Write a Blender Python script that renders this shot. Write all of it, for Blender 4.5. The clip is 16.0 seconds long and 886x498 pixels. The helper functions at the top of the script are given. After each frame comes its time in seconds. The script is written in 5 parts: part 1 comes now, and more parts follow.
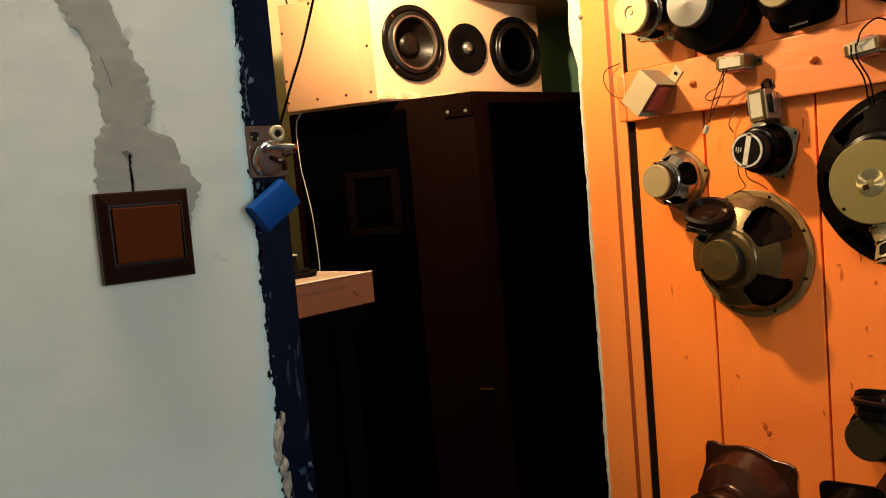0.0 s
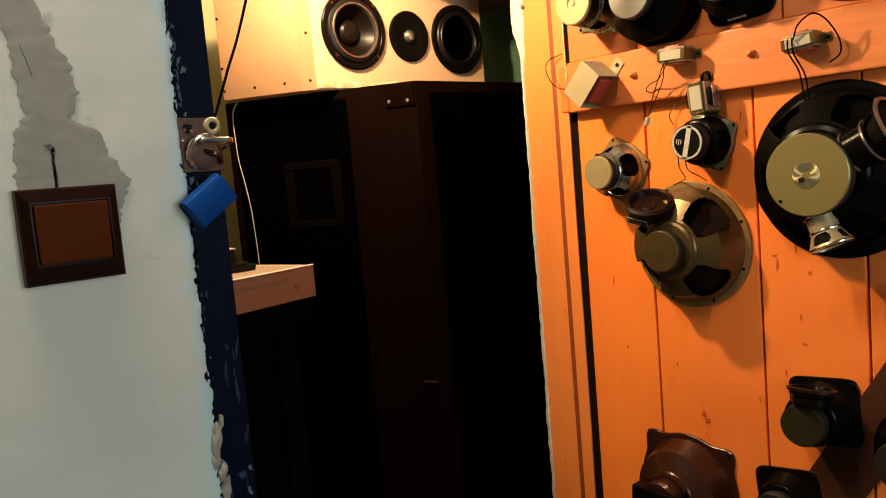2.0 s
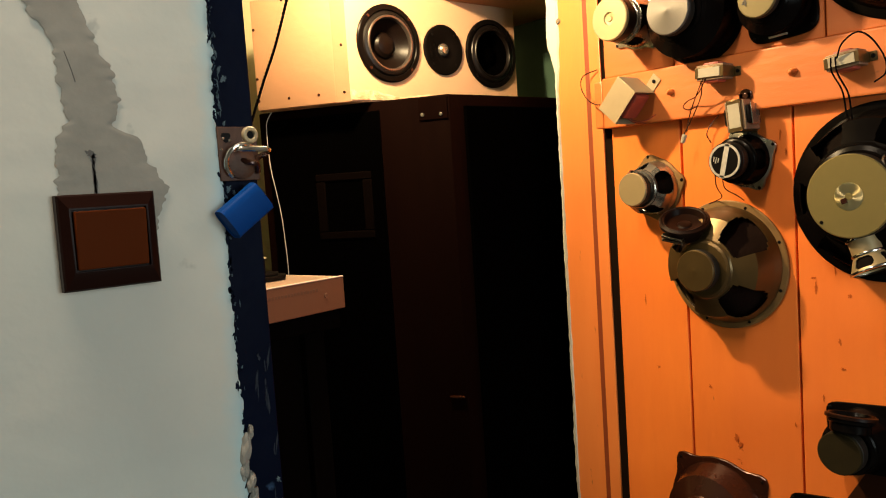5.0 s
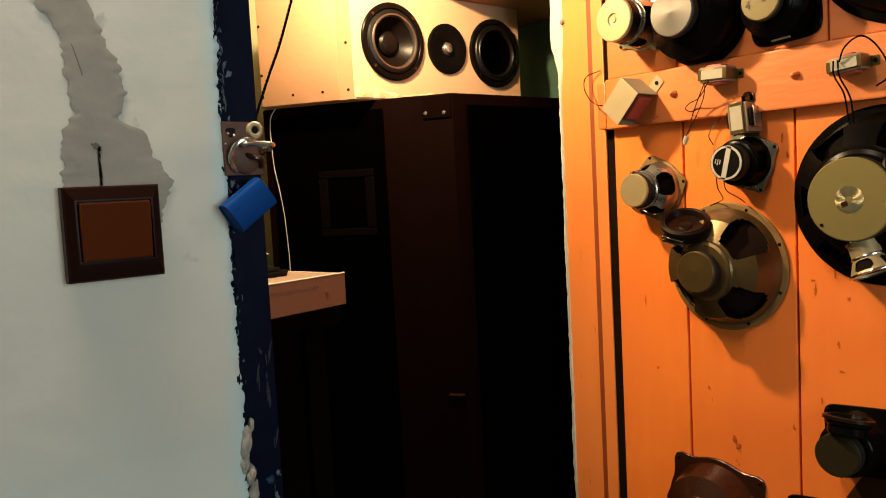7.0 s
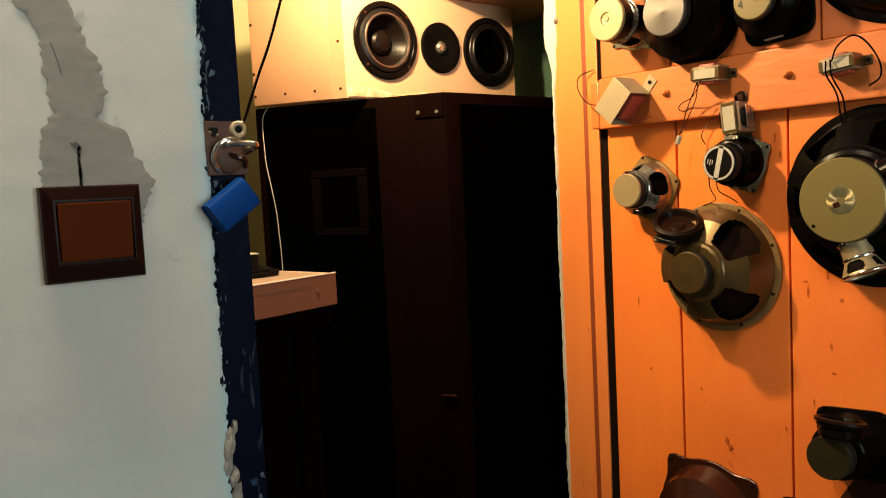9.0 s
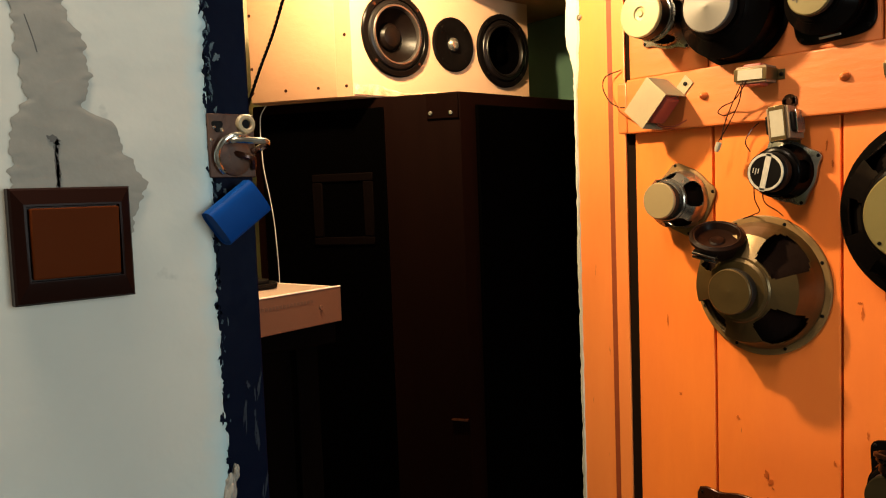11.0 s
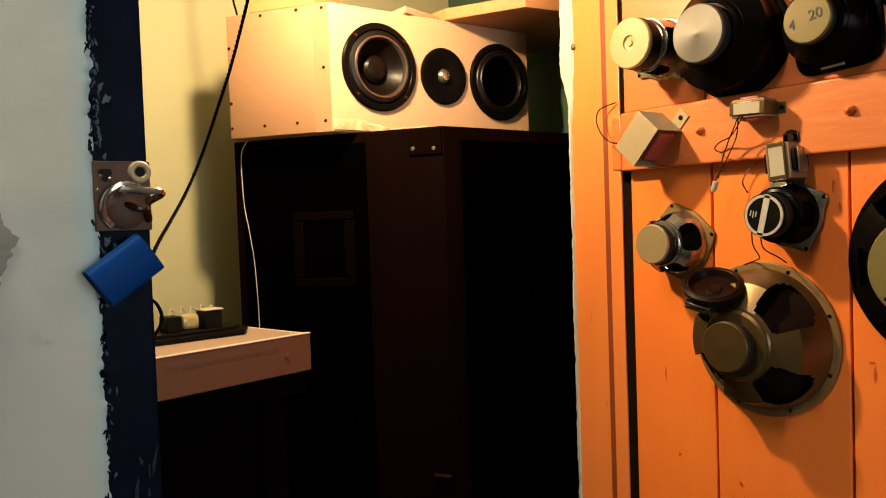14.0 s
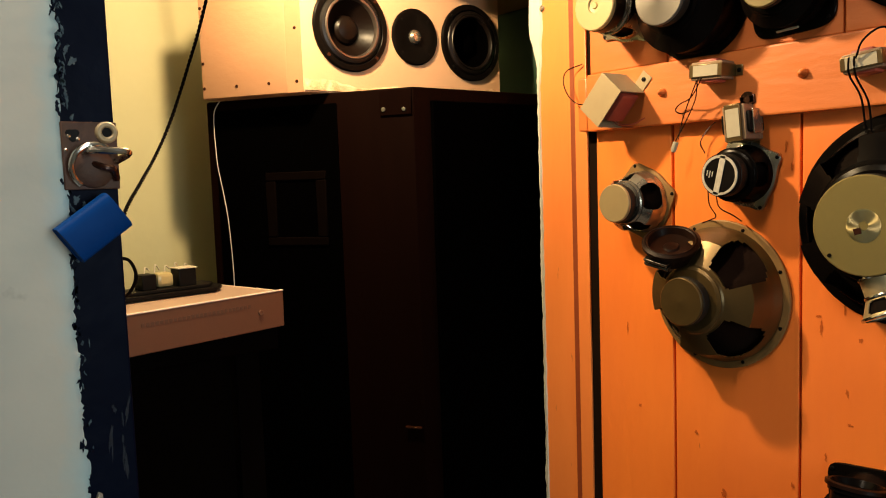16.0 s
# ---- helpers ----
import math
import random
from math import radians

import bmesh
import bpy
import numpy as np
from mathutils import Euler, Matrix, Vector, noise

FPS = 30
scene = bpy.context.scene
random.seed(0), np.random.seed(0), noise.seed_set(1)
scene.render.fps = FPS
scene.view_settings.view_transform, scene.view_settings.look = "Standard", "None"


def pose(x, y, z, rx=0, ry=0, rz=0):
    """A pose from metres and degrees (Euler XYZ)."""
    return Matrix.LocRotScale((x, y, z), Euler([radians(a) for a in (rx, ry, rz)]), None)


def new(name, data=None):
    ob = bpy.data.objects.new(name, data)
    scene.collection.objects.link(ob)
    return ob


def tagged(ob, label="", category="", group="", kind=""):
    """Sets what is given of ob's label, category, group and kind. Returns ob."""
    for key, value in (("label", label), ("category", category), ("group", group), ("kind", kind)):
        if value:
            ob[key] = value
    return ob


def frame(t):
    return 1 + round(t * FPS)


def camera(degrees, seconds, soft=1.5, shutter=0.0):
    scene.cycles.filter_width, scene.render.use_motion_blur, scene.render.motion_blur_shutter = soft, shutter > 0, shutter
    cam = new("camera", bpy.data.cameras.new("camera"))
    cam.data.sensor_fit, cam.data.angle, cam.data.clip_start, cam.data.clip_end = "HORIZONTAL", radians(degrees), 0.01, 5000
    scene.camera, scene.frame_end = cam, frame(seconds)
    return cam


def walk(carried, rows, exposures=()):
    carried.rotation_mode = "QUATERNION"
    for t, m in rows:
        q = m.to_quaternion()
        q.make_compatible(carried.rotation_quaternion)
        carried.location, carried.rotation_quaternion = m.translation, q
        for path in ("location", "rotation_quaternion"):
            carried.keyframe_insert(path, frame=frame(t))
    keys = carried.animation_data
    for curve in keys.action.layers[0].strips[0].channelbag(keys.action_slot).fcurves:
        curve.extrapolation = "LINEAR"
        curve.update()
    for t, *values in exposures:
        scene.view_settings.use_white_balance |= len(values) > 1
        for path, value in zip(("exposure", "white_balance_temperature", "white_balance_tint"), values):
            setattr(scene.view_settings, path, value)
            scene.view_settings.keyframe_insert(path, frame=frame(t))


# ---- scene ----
cam = camera(59.05, 16.0, soft=1.1)
# seconds, place in metres, turn in degrees
PATH = [
    (0.0, -0.8393, 0.1206, 1.2772, 85.78, 4.88, -37.43),
    (0.5, -0.8407, 0.1208, 1.2813, 84.51, 4.99, -39.23),
    (1.0, -0.8312, 0.1246, 1.2796, 84.47, 5.16, -41.61),
    (1.5, -0.8382, 0.1338, 1.2817, 84.62, 4.46, -41.32),
    (2.0, -0.8288, 0.1353, 1.2855, 84.45, 4.90, -41.71),
    (2.5, -0.8260, 0.1486, 1.2868, 84.97, 3.54, -42.32),
    (3.0, -0.8238, 0.1561, 1.2834, 84.65, 3.78, -42.15),
    (3.5, -0.8298, 0.1563, 1.2852, 85.35, 4.04, -40.92),
    (4.0, -0.8343, 0.1505, 1.2857, 85.71, 4.14, -40.17),
    (6.5, -0.8280, 0.1485, 1.2847, 85.36, 3.25, -39.59),
    (7.0, -0.8362, 0.1458, 1.2832, 85.60, 3.02, -39.71),
    (7.5, -0.8385, 0.1386, 1.2871, 85.89, 2.88, -40.21),
    (8.0, -0.8329, 0.1341, 1.2871, 86.05, 3.05, -40.29),
    (8.5, -0.8269, 0.1361, 1.2849, 85.74, 3.01, -39.76),
    (9.0, -0.8186, 0.1407, 1.2839, 85.52, 2.92, -39.61),
    (11.5, -0.7534, 0.2735, 1.2895, 86.02, 2.04, -40.88),
    (12.0, -0.7007, 0.2685, 1.2946, 86.54, 2.03, -38.59),
    (12.5, -0.6636, 0.2588, 1.2997, 87.15, 1.86, -37.54),
    (13.0, -0.6462, 0.2587, 1.3027, 87.19, 2.21, -37.43),
    (13.5, -0.6428, 0.2572, 1.3008, 87.19, 1.89, -37.41),
    (14.0, -0.6479, 0.2569, 1.3073, 87.93, 1.96, -37.32),
    (14.5, -0.6464, 0.2548, 1.3066, 86.48, 3.00, -37.42),
    (15.0, -0.6467, 0.2503, 1.3046, 84.20, 4.07, -37.96),
    (15.5, -0.6421, 0.2315, 1.3060, 84.35, 2.53, -39.80),
    (16.0, -0.6501, 0.2198, 1.3052, 85.02, 1.96, -38.59),
]
walk(cam, [(t, pose(x, y, z, rx, ry, rz)) for t, x, y, z, rx, ry, rz in PATH],
     [(0.0, 0.08), (9.0, 0.08), (11.5, 0.22), (12.0, 0.14), (12.5, 0.01), (13.0, -0.08), (14.0, -0.2), (14.5, -0.25), (15.0, -0.2), (15.5, -0.26), (16.0, -0.08)])

# ---- world and lamps ----
world = bpy.data.worlds.new("world")
scene.world = world
world.use_nodes = True
world.node_tree.nodes["Background"].inputs[0].default_value = (0.02, 0.022, 0.025, 1)
world.node_tree.nodes["Background"].inputs[1].default_value = 0.02
BULB = (-0.14, 1.19, 1.795)
TUBE_FILL = (-0.80, 0.835, 2.20)


def lamp(name, kind, m, watts, colour, size, size_y=None):
    data = bpy.data.lights.new(name, kind)
    data.energy, data.color = watts, colour
    if kind == "AREA":
        data.shape, data.size, data.size_y = "RECTANGLE", size, size_y
    else:
        data.shadow_soft_size = size
    ob = new(name, data)
    ob.matrix_world = m
    return tagged(ob, kind="structure")


lamp("bulb_light", "POINT", pose(*BULB), 41.0, (1.0, 0.72, 0.38), 0.022)
# warm fill on the whitewash and door, from an unseen, added tube
lamp("tube_fill_light", "AREA", pose(TUBE_FILL[0], TUBE_FILL[1] - 0.03, TUBE_FILL[2] - 0.03, -8, 0, 0), 13.0, (1.0, 0.79, 0.56), 0.58, 0.03)
# cool fill from behind the camera, an added lamp with no seen source
lamp("cool_fill_light", "AREA", pose(-0.30, -1.46, 1.45, 90, 0, 0), 22.0, (0.85, 0.97, 0.94), 0.9, 1.0)


# ---- materials ----
def material(name, colour, rough=0.6, metal=0.0, second=None, scale=8.0, amount=0.5, bump=0.0, bump_scale=60.0, stretch=(1, 1, 1),
             spots=None, spot_scale=20.0, spot_level=0.66, piece=0.0, coat=0.0, rough_vary=0.15, third=None, third_scale=2.0, spec=0.5):
    """A surface with a colour that varies at two scales, fine relief and, if given, spots of wear."""
    mat = bpy.data.materials.new(name)
    mat.use_nodes = True
    nt = mat.node_tree
    bsdf = nt.nodes["Principled BSDF"]
    add, link = nt.nodes.new, nt.links.new
    co = add("ShaderNodeTexCoord")
    mp = add("ShaderNodeMapping")
    mp.inputs["Scale"].default_value = stretch
    link(co.outputs["Object"], mp.inputs[0])
    n1 = add("ShaderNodeTexNoise")
    n1.inputs["Scale"].default_value, n1.inputs["Detail"].default_value, n1.inputs["Roughness"].default_value = scale, 6, 0.65
    link(mp.outputs[0], n1.inputs["Vector"])
    mix = add("ShaderNodeMix")
    mix.data_type = "RGBA"
    ramp = add("ShaderNodeMapRange")
    ramp.inputs[1].default_value, ramp.inputs[2].default_value, ramp.inputs[4].default_value = 0.35, 0.68, amount
    link(n1.outputs[0], ramp.inputs[0])
    link(ramp.outputs[0], mix.inputs[0])
    second = second or tuple(c * 0.72 for c in colour)
    mix.inputs[6].default_value, mix.inputs[7].default_value = (*colour, 1), (*second, 1)
    out = mix.outputs[2]
    if third:
        n4 = add("ShaderNodeTexNoise")
        n4.inputs["Scale"].default_value, n4.inputs["Detail"].default_value = third_scale, 3
        link(mp.outputs[0], n4.inputs["Vector"])
        r4 = add("ShaderNodeMapRange")
        r4.inputs[1].default_value, r4.inputs[2].default_value = 0.42, 0.7
        link(n4.outputs[0], r4.inputs[0])
        m4 = add("ShaderNodeMix")
        m4.data_type = "RGBA"
        m4.inputs[7].default_value = (*third, 1)
        link(out, m4.inputs[6])
        link(r4.outputs[0], m4.inputs[0])
        out = m4.outputs[2]
    if spots:
        n3 = add("ShaderNodeTexNoise")
        n3.inputs["Scale"].default_value, n3.inputs["Detail"].default_value = spot_scale, 4
        link(mp.outputs[0], n3.inputs["Vector"])
        r3 = add("ShaderNodeMapRange")
        r3.inputs[1].default_value, r3.inputs[2].default_value = spot_level, spot_level + 0.05
        link(n3.outputs[0], r3.inputs[0])
        m3 = add("ShaderNodeMix")
        m3.data_type = "RGBA"
        m3.inputs[7].default_value = (*spots, 1)
        link(out, m3.inputs[6])
        link(r3.outputs[0], m3.inputs[0])
        out = m3.outputs[2]
    if piece:
        info = add("ShaderNodeObjectInfo")
        hsv = add("ShaderNodeHueSaturation")
        rr = add("ShaderNodeMapRange")
        rr.inputs[3].default_value, rr.inputs[4].default_value = 1 - piece, 1 + piece
        link(info.outputs["Random"], rr.inputs[0])
        link(rr.outputs[0], hsv.inputs["Value"])
        link(out, hsv.inputs["Color"])
        out = hsv.outputs[0]
    link(out, bsdf.inputs["Base Color"])
    rg = add("ShaderNodeMapRange")
    rg.inputs[3].default_value, rg.inputs[4].default_value = max(rough - rough_vary, 0.05), min(rough + rough_vary, 1)
    link(n1.outputs[0], rg.inputs[0])
    link(rg.outputs[0], bsdf.inputs["Roughness"])
    bsdf.inputs["Metallic"].default_value = metal
    bsdf.inputs["Specular IOR Level"].default_value = spec
    bsdf.inputs["Coat Weight"].default_value = coat
    if bump:
        n2 = add("ShaderNodeTexNoise")
        n2.inputs["Scale"].default_value, n2.inputs["Detail"].default_value = bump_scale, 5
        link(mp.outputs[0], n2.inputs["Vector"])
        bp = add("ShaderNodeBump")
        bp.inputs["Strength"].default_value, bp.inputs["Distance"].default_value = bump, 0.004
        link(n2.outputs[0], bp.inputs["Height"])
        link(bp.outputs[0], bsdf.inputs["Normal"])
    return mat


def brushed(mat, amount=0.85):
    """Turned metal: the gloss is drawn out round the local z axis."""
    nt = mat.node_tree
    tg = nt.nodes.new("ShaderNodeTangent")
    tg.direction_type, tg.axis = "RADIAL", "Z"
    bsdf = nt.nodes["Principled BSDF"]
    bsdf.inputs["Anisotropic"].default_value = amount
    nt.links.new(tg.outputs[0], bsdf.inputs["Tangent"])
    return mat


def glow(name, colour, strength):
    mat = bpy.data.materials.new(name)
    mat.use_nodes = True
    b = mat.node_tree.nodes["Principled BSDF"]
    b.inputs["Base Color"].default_value = (*colour, 1)
    b.inputs["Emission Color"].default_value = (*colour, 1)
    b.inputs["Emission Strength"].default_value = strength
    return mat


def whitewash(name):
    return material(name, (0.57, 0.555, 0.495), 0.9, second=(0.50, 0.505, 0.465), scale=4, amount=0.8, bump=0.6, bump_scale=11,
                    third=(0.47, 0.53, 0.51), third_scale=2.6, spots=(0.42, 0.42, 0.385), spot_scale=24, spot_level=0.73)


PLASTER = whitewash("whitewash")
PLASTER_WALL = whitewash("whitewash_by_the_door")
CEMENT = material("bare_cement", (0.285, 0.268, 0.235), 0.95, second=(0.215, 0.205, 0.18), scale=18, amount=0.8, bump=0.12, bump_scale=70)
BLUE = material("dark_blue_gloss", (0.0009, 0.0030, 0.013), 0.5, second=(0.0006, 0.0018, 0.008), scale=25, bump=0.35, bump_scale=35,
                spots=(0.03, 0.06, 0.12), spot_scale=26, spot_level=0.72, spec=0.05)
ORANGE = material("orange_painted_planks", (0.88, 0.220, 0.034), 0.42, second=(0.78, 0.172, 0.024), scale=3.0, amount=0.8, bump=0.22, bump_scale=22,
                  stretch=(3, 3, 0.7), spots=(0.30, 0.075, 0.02), spot_scale=26, spot_level=0.735, piece=0.05, third=(0.80, 0.19, 0.04), third_scale=1.3)
# planks' orange, darkened to imitate weaker light on batten and upper boards
ORANGE_TOP = material("dimmed_orange_paint", (0.64, 0.175, 0.038), 0.45, second=(0.56, 0.140, 0.028), scale=4.0, amount=0.8, bump=0.22, bump_scale=22,
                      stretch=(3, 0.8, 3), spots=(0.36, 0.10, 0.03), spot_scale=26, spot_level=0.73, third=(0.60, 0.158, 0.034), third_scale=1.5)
ORANGE_JAMB = material("orange_painted_jamb", (0.84, 0.245, 0.058), 0.42, second=(0.76, 0.19, 0.04), scale=4, bump=0.2, bump_scale=25,
                       stretch=(3, 3, 0.7), spots=(0.42, 0.13, 0.03), spot_scale=30, spot_level=0.72)
GROOVE = material("dark_red_groove", (0.27, 0.050, 0.012), 0.6, scale=20)
YELLOW = material("pale_yellow_distemper", (0.42, 0.385, 0.225), 0.9, second=(0.375, 0.34, 0.195), scale=4, bump=0.25, bump_scale=25)
GREEN = material("green_distemper", (0.045, 0.095, 0.062), 0.9, second=(0.036, 0.078, 0.052), scale=5, bump=0.25, bump_scale=25)
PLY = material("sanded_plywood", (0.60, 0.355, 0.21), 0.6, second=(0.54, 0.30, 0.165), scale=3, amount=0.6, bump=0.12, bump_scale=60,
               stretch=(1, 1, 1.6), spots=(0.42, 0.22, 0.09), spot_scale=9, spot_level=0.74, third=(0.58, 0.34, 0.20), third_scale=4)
# browner than the front, and darkened to imitate shade on the sides
PLY_SIDE = material("shaded_side_plywood", (0.36, 0.185, 0.098), 0.65, second=(0.31, 0.15, 0.074), scale=4, amount=0.7, bump=0.12, bump_scale=60,
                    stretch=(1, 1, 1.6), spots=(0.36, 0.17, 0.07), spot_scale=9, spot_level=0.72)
PLY_RAW = material("torn_plywood_edge", (0.66, 0.45, 0.28), 0.85, second=(0.34, 0.17, 0.075), scale=45, amount=1.0, bump=0.8, bump_scale=90)
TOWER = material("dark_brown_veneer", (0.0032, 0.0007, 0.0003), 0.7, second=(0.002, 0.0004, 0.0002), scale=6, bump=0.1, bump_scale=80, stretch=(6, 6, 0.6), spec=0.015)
GRILLE = material("black_grille_cloth", (0.0005, 0.0004, 0.0004), 0.98, scale=120, bump=0.3, bump_scale=300, spec=0.0)
BLACK = material("black_plastic", (0.0035, 0.0026, 0.0024), 0.45, second=(0.005, 0.004, 0.0036), scale=40, bump=0.05, spec=0.08)
BLACK_SATIN = material("black_enamel_metal", (0.003, 0.0022, 0.002), 0.24, second=(0.004, 0.003, 0.0026), scale=30, bump=0.05, bump_scale=60, spec=0.05, rough_vary=0.08)
CONE_GLOSS = material("glossy_dark_brown_cone", (0.0050, 0.0025, 0.0017), 0.36, second=(0.0035, 0.0018, 0.0012), scale=30, bump=0.08, bump_scale=120, spec=0.12)
RUBBER = material("black_rubber_surround", (0.005, 0.003, 0.0025), 0.38, scale=40, spec=0.3)
PAPER = material("dark_paper_cone", (0.0055, 0.0032, 0.0022), 0.8, second=(0.0035, 0.002, 0.0014), scale=30, bump=0.3, bump_scale=120, spec=0.06)
PAPER_LIGHT = material("brown_paper_cone", (0.011, 0.0042, 0.0024), 0.9, second=(0.006, 0.0024, 0.0014), scale=20, bump=0.3, bump_scale=120, spec=0.1)
FERRITE = material("black_ferrite", (0.010, 0.008, 0.006), 0.55, second=(0.016, 0.012, 0.009), scale=60, bump=0.2, bump_scale=120, spec=0.25)
GOLD = material("yellow_zinc_plate", (0.25, 0.195, 0.068), 0.42, metal=0.45, second=(0.20, 0.155, 0.052), scale=14, bump=0.06, bump_scale=60)
# darker gold than the yellow zinc plate
GOLD_DARK = material("dark_gold_plate", (0.135, 0.105, 0.040), 0.45, metal=0.35, second=(0.105, 0.08, 0.028), scale=14, bump=0.06, bump_scale=60)
CREAM = material("cream_painted_magnet_cover", (0.40, 0.315, 0.15), 0.42, second=(0.30, 0.225, 0.095), scale=10, bump=0.06)
STEEL = material("dull_plated_steel", (0.42, 0.39, 0.34), 0.27, metal=0.9, second=(0.16, 0.14, 0.11), scale=18, bump=0.08, bump_scale=70)
CHROME = material("bright_chrome", (0.58, 0.55, 0.50), 0.2, metal=1.0, second=(0.55, 0.52, 0.48), scale=25, rough_vary=0.06)
BRONZE = material("olive_gold_basket", (0.115, 0.072, 0.026), 0.33, metal=0.6, second=(0.062, 0.038, 0.013), scale=12, bump=0.1)
RIM_GOLD = material("gold_cardboard_rim", (0.24, 0.135, 0.046), 0.5, metal=0.3, second=(0.15, 0.082, 0.028), scale=18, bump=0.12)
CUP = material("dark_brown_bakelite", (0.010, 0.0034, 0.0018), 0.36, second=(0.006, 0.002, 0.0012), scale=20, bump=0.06, spec=0.14)
RUST = material("brown_lacquered_steel", (0.048, 0.014, 0.007), 0.24, metal=0.4, second=(0.026, 0.0075, 0.004), scale=14, bump=0.1)
GREYCOVER = material("beige_grey_cover", (0.34, 0.265, 0.155), 0.55, metal=0.2, second=(0.26, 0.20, 0.115), scale=14, bump=0.06)
LAMINATE = material("rusty_laminations", (0.24, 0.16, 0.10), 0.5, metal=0.5, second=(0.14, 0.09, 0.06), scale=12, stretch=(1, 1, 14), bump=0.4, bump_scale=40)
REDTAPE = material("dark_red_coil_tape", (0.30, 0.05, 0.03), 0.5, second=(0.22, 0.035, 0.02), scale=25)
LABEL = material("white_paper_sticker", (0.40, 0.355, 0.265), 0.7, second=(0.29, 0.25, 0.18), scale=25)
INK = material("black_ink", (0.03, 0.028, 0.03), 0.6, scale=40)
WIRE_BLACK = material("black_flex", (0.0035, 0.0025, 0.0025), 0.7, scale=60, spec=0.02)
WIRE_WHITE = material("grey_white_flex", (0.44, 0.38, 0.35), 0.55, scale=40)
WIRE_RED = material("red_flex", (0.30, 0.04, 0.02), 0.5, scale=40)
SWITCH_DARK = material("dark_walnut_plastic", (0.013, 0.0036, 0.0022), 0.34, second=(0.010, 0.003, 0.0018), scale=20, rough_vary=0.08, spec=0.07)
SWITCH_RED = material("brown_plastic_rocker", (0.082, 0.0165, 0.003), 0.5, second=(0.072, 0.0138, 0.0026), scale=20, rough_vary=0.08, spec=0.02)
BLUE_TUBE = material("bright_blue_plastic", (0.0012, 0.042, 0.205), 0.55, second=(0.001, 0.033, 0.16), scale=20, bump=0.05, rough_vary=0.1, spec=0.06)
AMP = material("silver_pink_panel", (0.145, 0.066, 0.040), 0.42, metal=0.25, second=(0.122, 0.054, 0.032), scale=10, bump=0.05, bump_scale=150)
# paler copy of the panel, with the light from above painted in
AMP_TOP = material("lit_silver_pink_lid", (0.40, 0.275, 0.21), 0.42, metal=0.25, second=(0.45, 0.31, 0.235), scale=10)
POLISHED = brushed(material("turned_brass", (0.72, 0.60, 0.33), 0.30, metal=1.0, second=(0.55, 0.45, 0.23), scale=30, rough_vary=0.06), 0.92)
TURNED = brushed(material("turned_silver_plate", (0.115, 0.104, 0.09), 0.5, metal=0.4, second=(0.095, 0.086, 0.074), scale=12, rough_vary=0.08), 0.6)
RING_WHITE = material("worn_white_print", (0.50, 0.46, 0.40), 0.6, second=(0.30, 0.27, 0.22), scale=90, amount=0.9)
EDGE_GLINT = material("painted_edge_glint", (0.80, 0.66, 0.56), 0.4, second=(0.66, 0.50, 0.40), scale=60)
SMEAR = material("grey_blue_smears", (0.007, 0.014, 0.028), 0.8, second=(0.002, 0.005, 0.014), scale=120, amount=1.0)
CHIP = material("pale_teal_flakes", (0.115, 0.165, 0.185), 0.85, second=(0.02, 0.04, 0.07), scale=220, amount=1.0)
DARK_RING = material("dark_steel_ring", (0.22, 0.19, 0.17), 0.33, metal=0.9, second=(0.13, 0.095, 0.075), scale=30)
DUSTY = material("dusty_ferrite", (0.022, 0.016, 0.006), 0.8, second=(0.012, 0.0085, 0.0035), scale=30, spec=0.08)
AMP_PRINT = material("faint_print", (0.105, 0.046, 0.028), 0.5, scale=10)
PORT = material("dark_port_frame", (0.0015, 0.0005, 0.0003), 0.8, scale=10, spec=0.02)
CRACK = material("crack_shadowed_cement", (0.10, 0.095, 0.09), 0.95, scale=60)
TAN = material("tan_zinc_plate", (0.36, 0.27, 0.14), 0.45, metal=0.4, second=(0.29, 0.21, 0.10), scale=16)
AGED = material("aged_brown_board", (0.46, 0.20, 0.075), 0.65, second=(0.34, 0.14, 0.05), scale=5, stretch=(1, 6, 6), bump=0.2, bump_scale=50)
FLOORM = material("cement_floor", (0.22, 0.20, 0.18), 0.8, scale=6, bump=0.3)
CEIL = material("dull_plank_ceiling", (0.20, 0.17, 0.14), 0.9, scale=5, bump=0.2)
OUTER = material("dull_grey_green_wall", (0.20, 0.21, 0.19), 0.9, scale=4, bump=0.2, bump_scale=20)
SHADE = material("gap_shade", (0.010, 0.005, 0.003), 0.9, scale=20, spec=0.05)
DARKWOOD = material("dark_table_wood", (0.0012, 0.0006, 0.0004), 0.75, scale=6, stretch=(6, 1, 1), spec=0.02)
PLASTIC_CLEAR = material("yellowed_clear_plastic", (0.34, 0.27, 0.13), 0.25, scale=30)
DARKBRACE = material("dark_brown_stained_board", (0.055, 0.017, 0.006), 0.7, second=(0.038, 0.011, 0.004), scale=8, bump=0.2, bump_scale=50, spec=0.15)
STAIN = material("dark_orange_stain", (0.56, 0.115, 0.019), 0.9, second=(0.30, 0.055, 0.010), scale=60, spec=0.1)
HASP = material("rusty_brown_plate", (0.052, 0.016, 0.008), 0.6, metal=0.15, second=(0.085, 0.038, 0.017), scale=35, amount=0.8, bump=0.3, bump_scale=90)


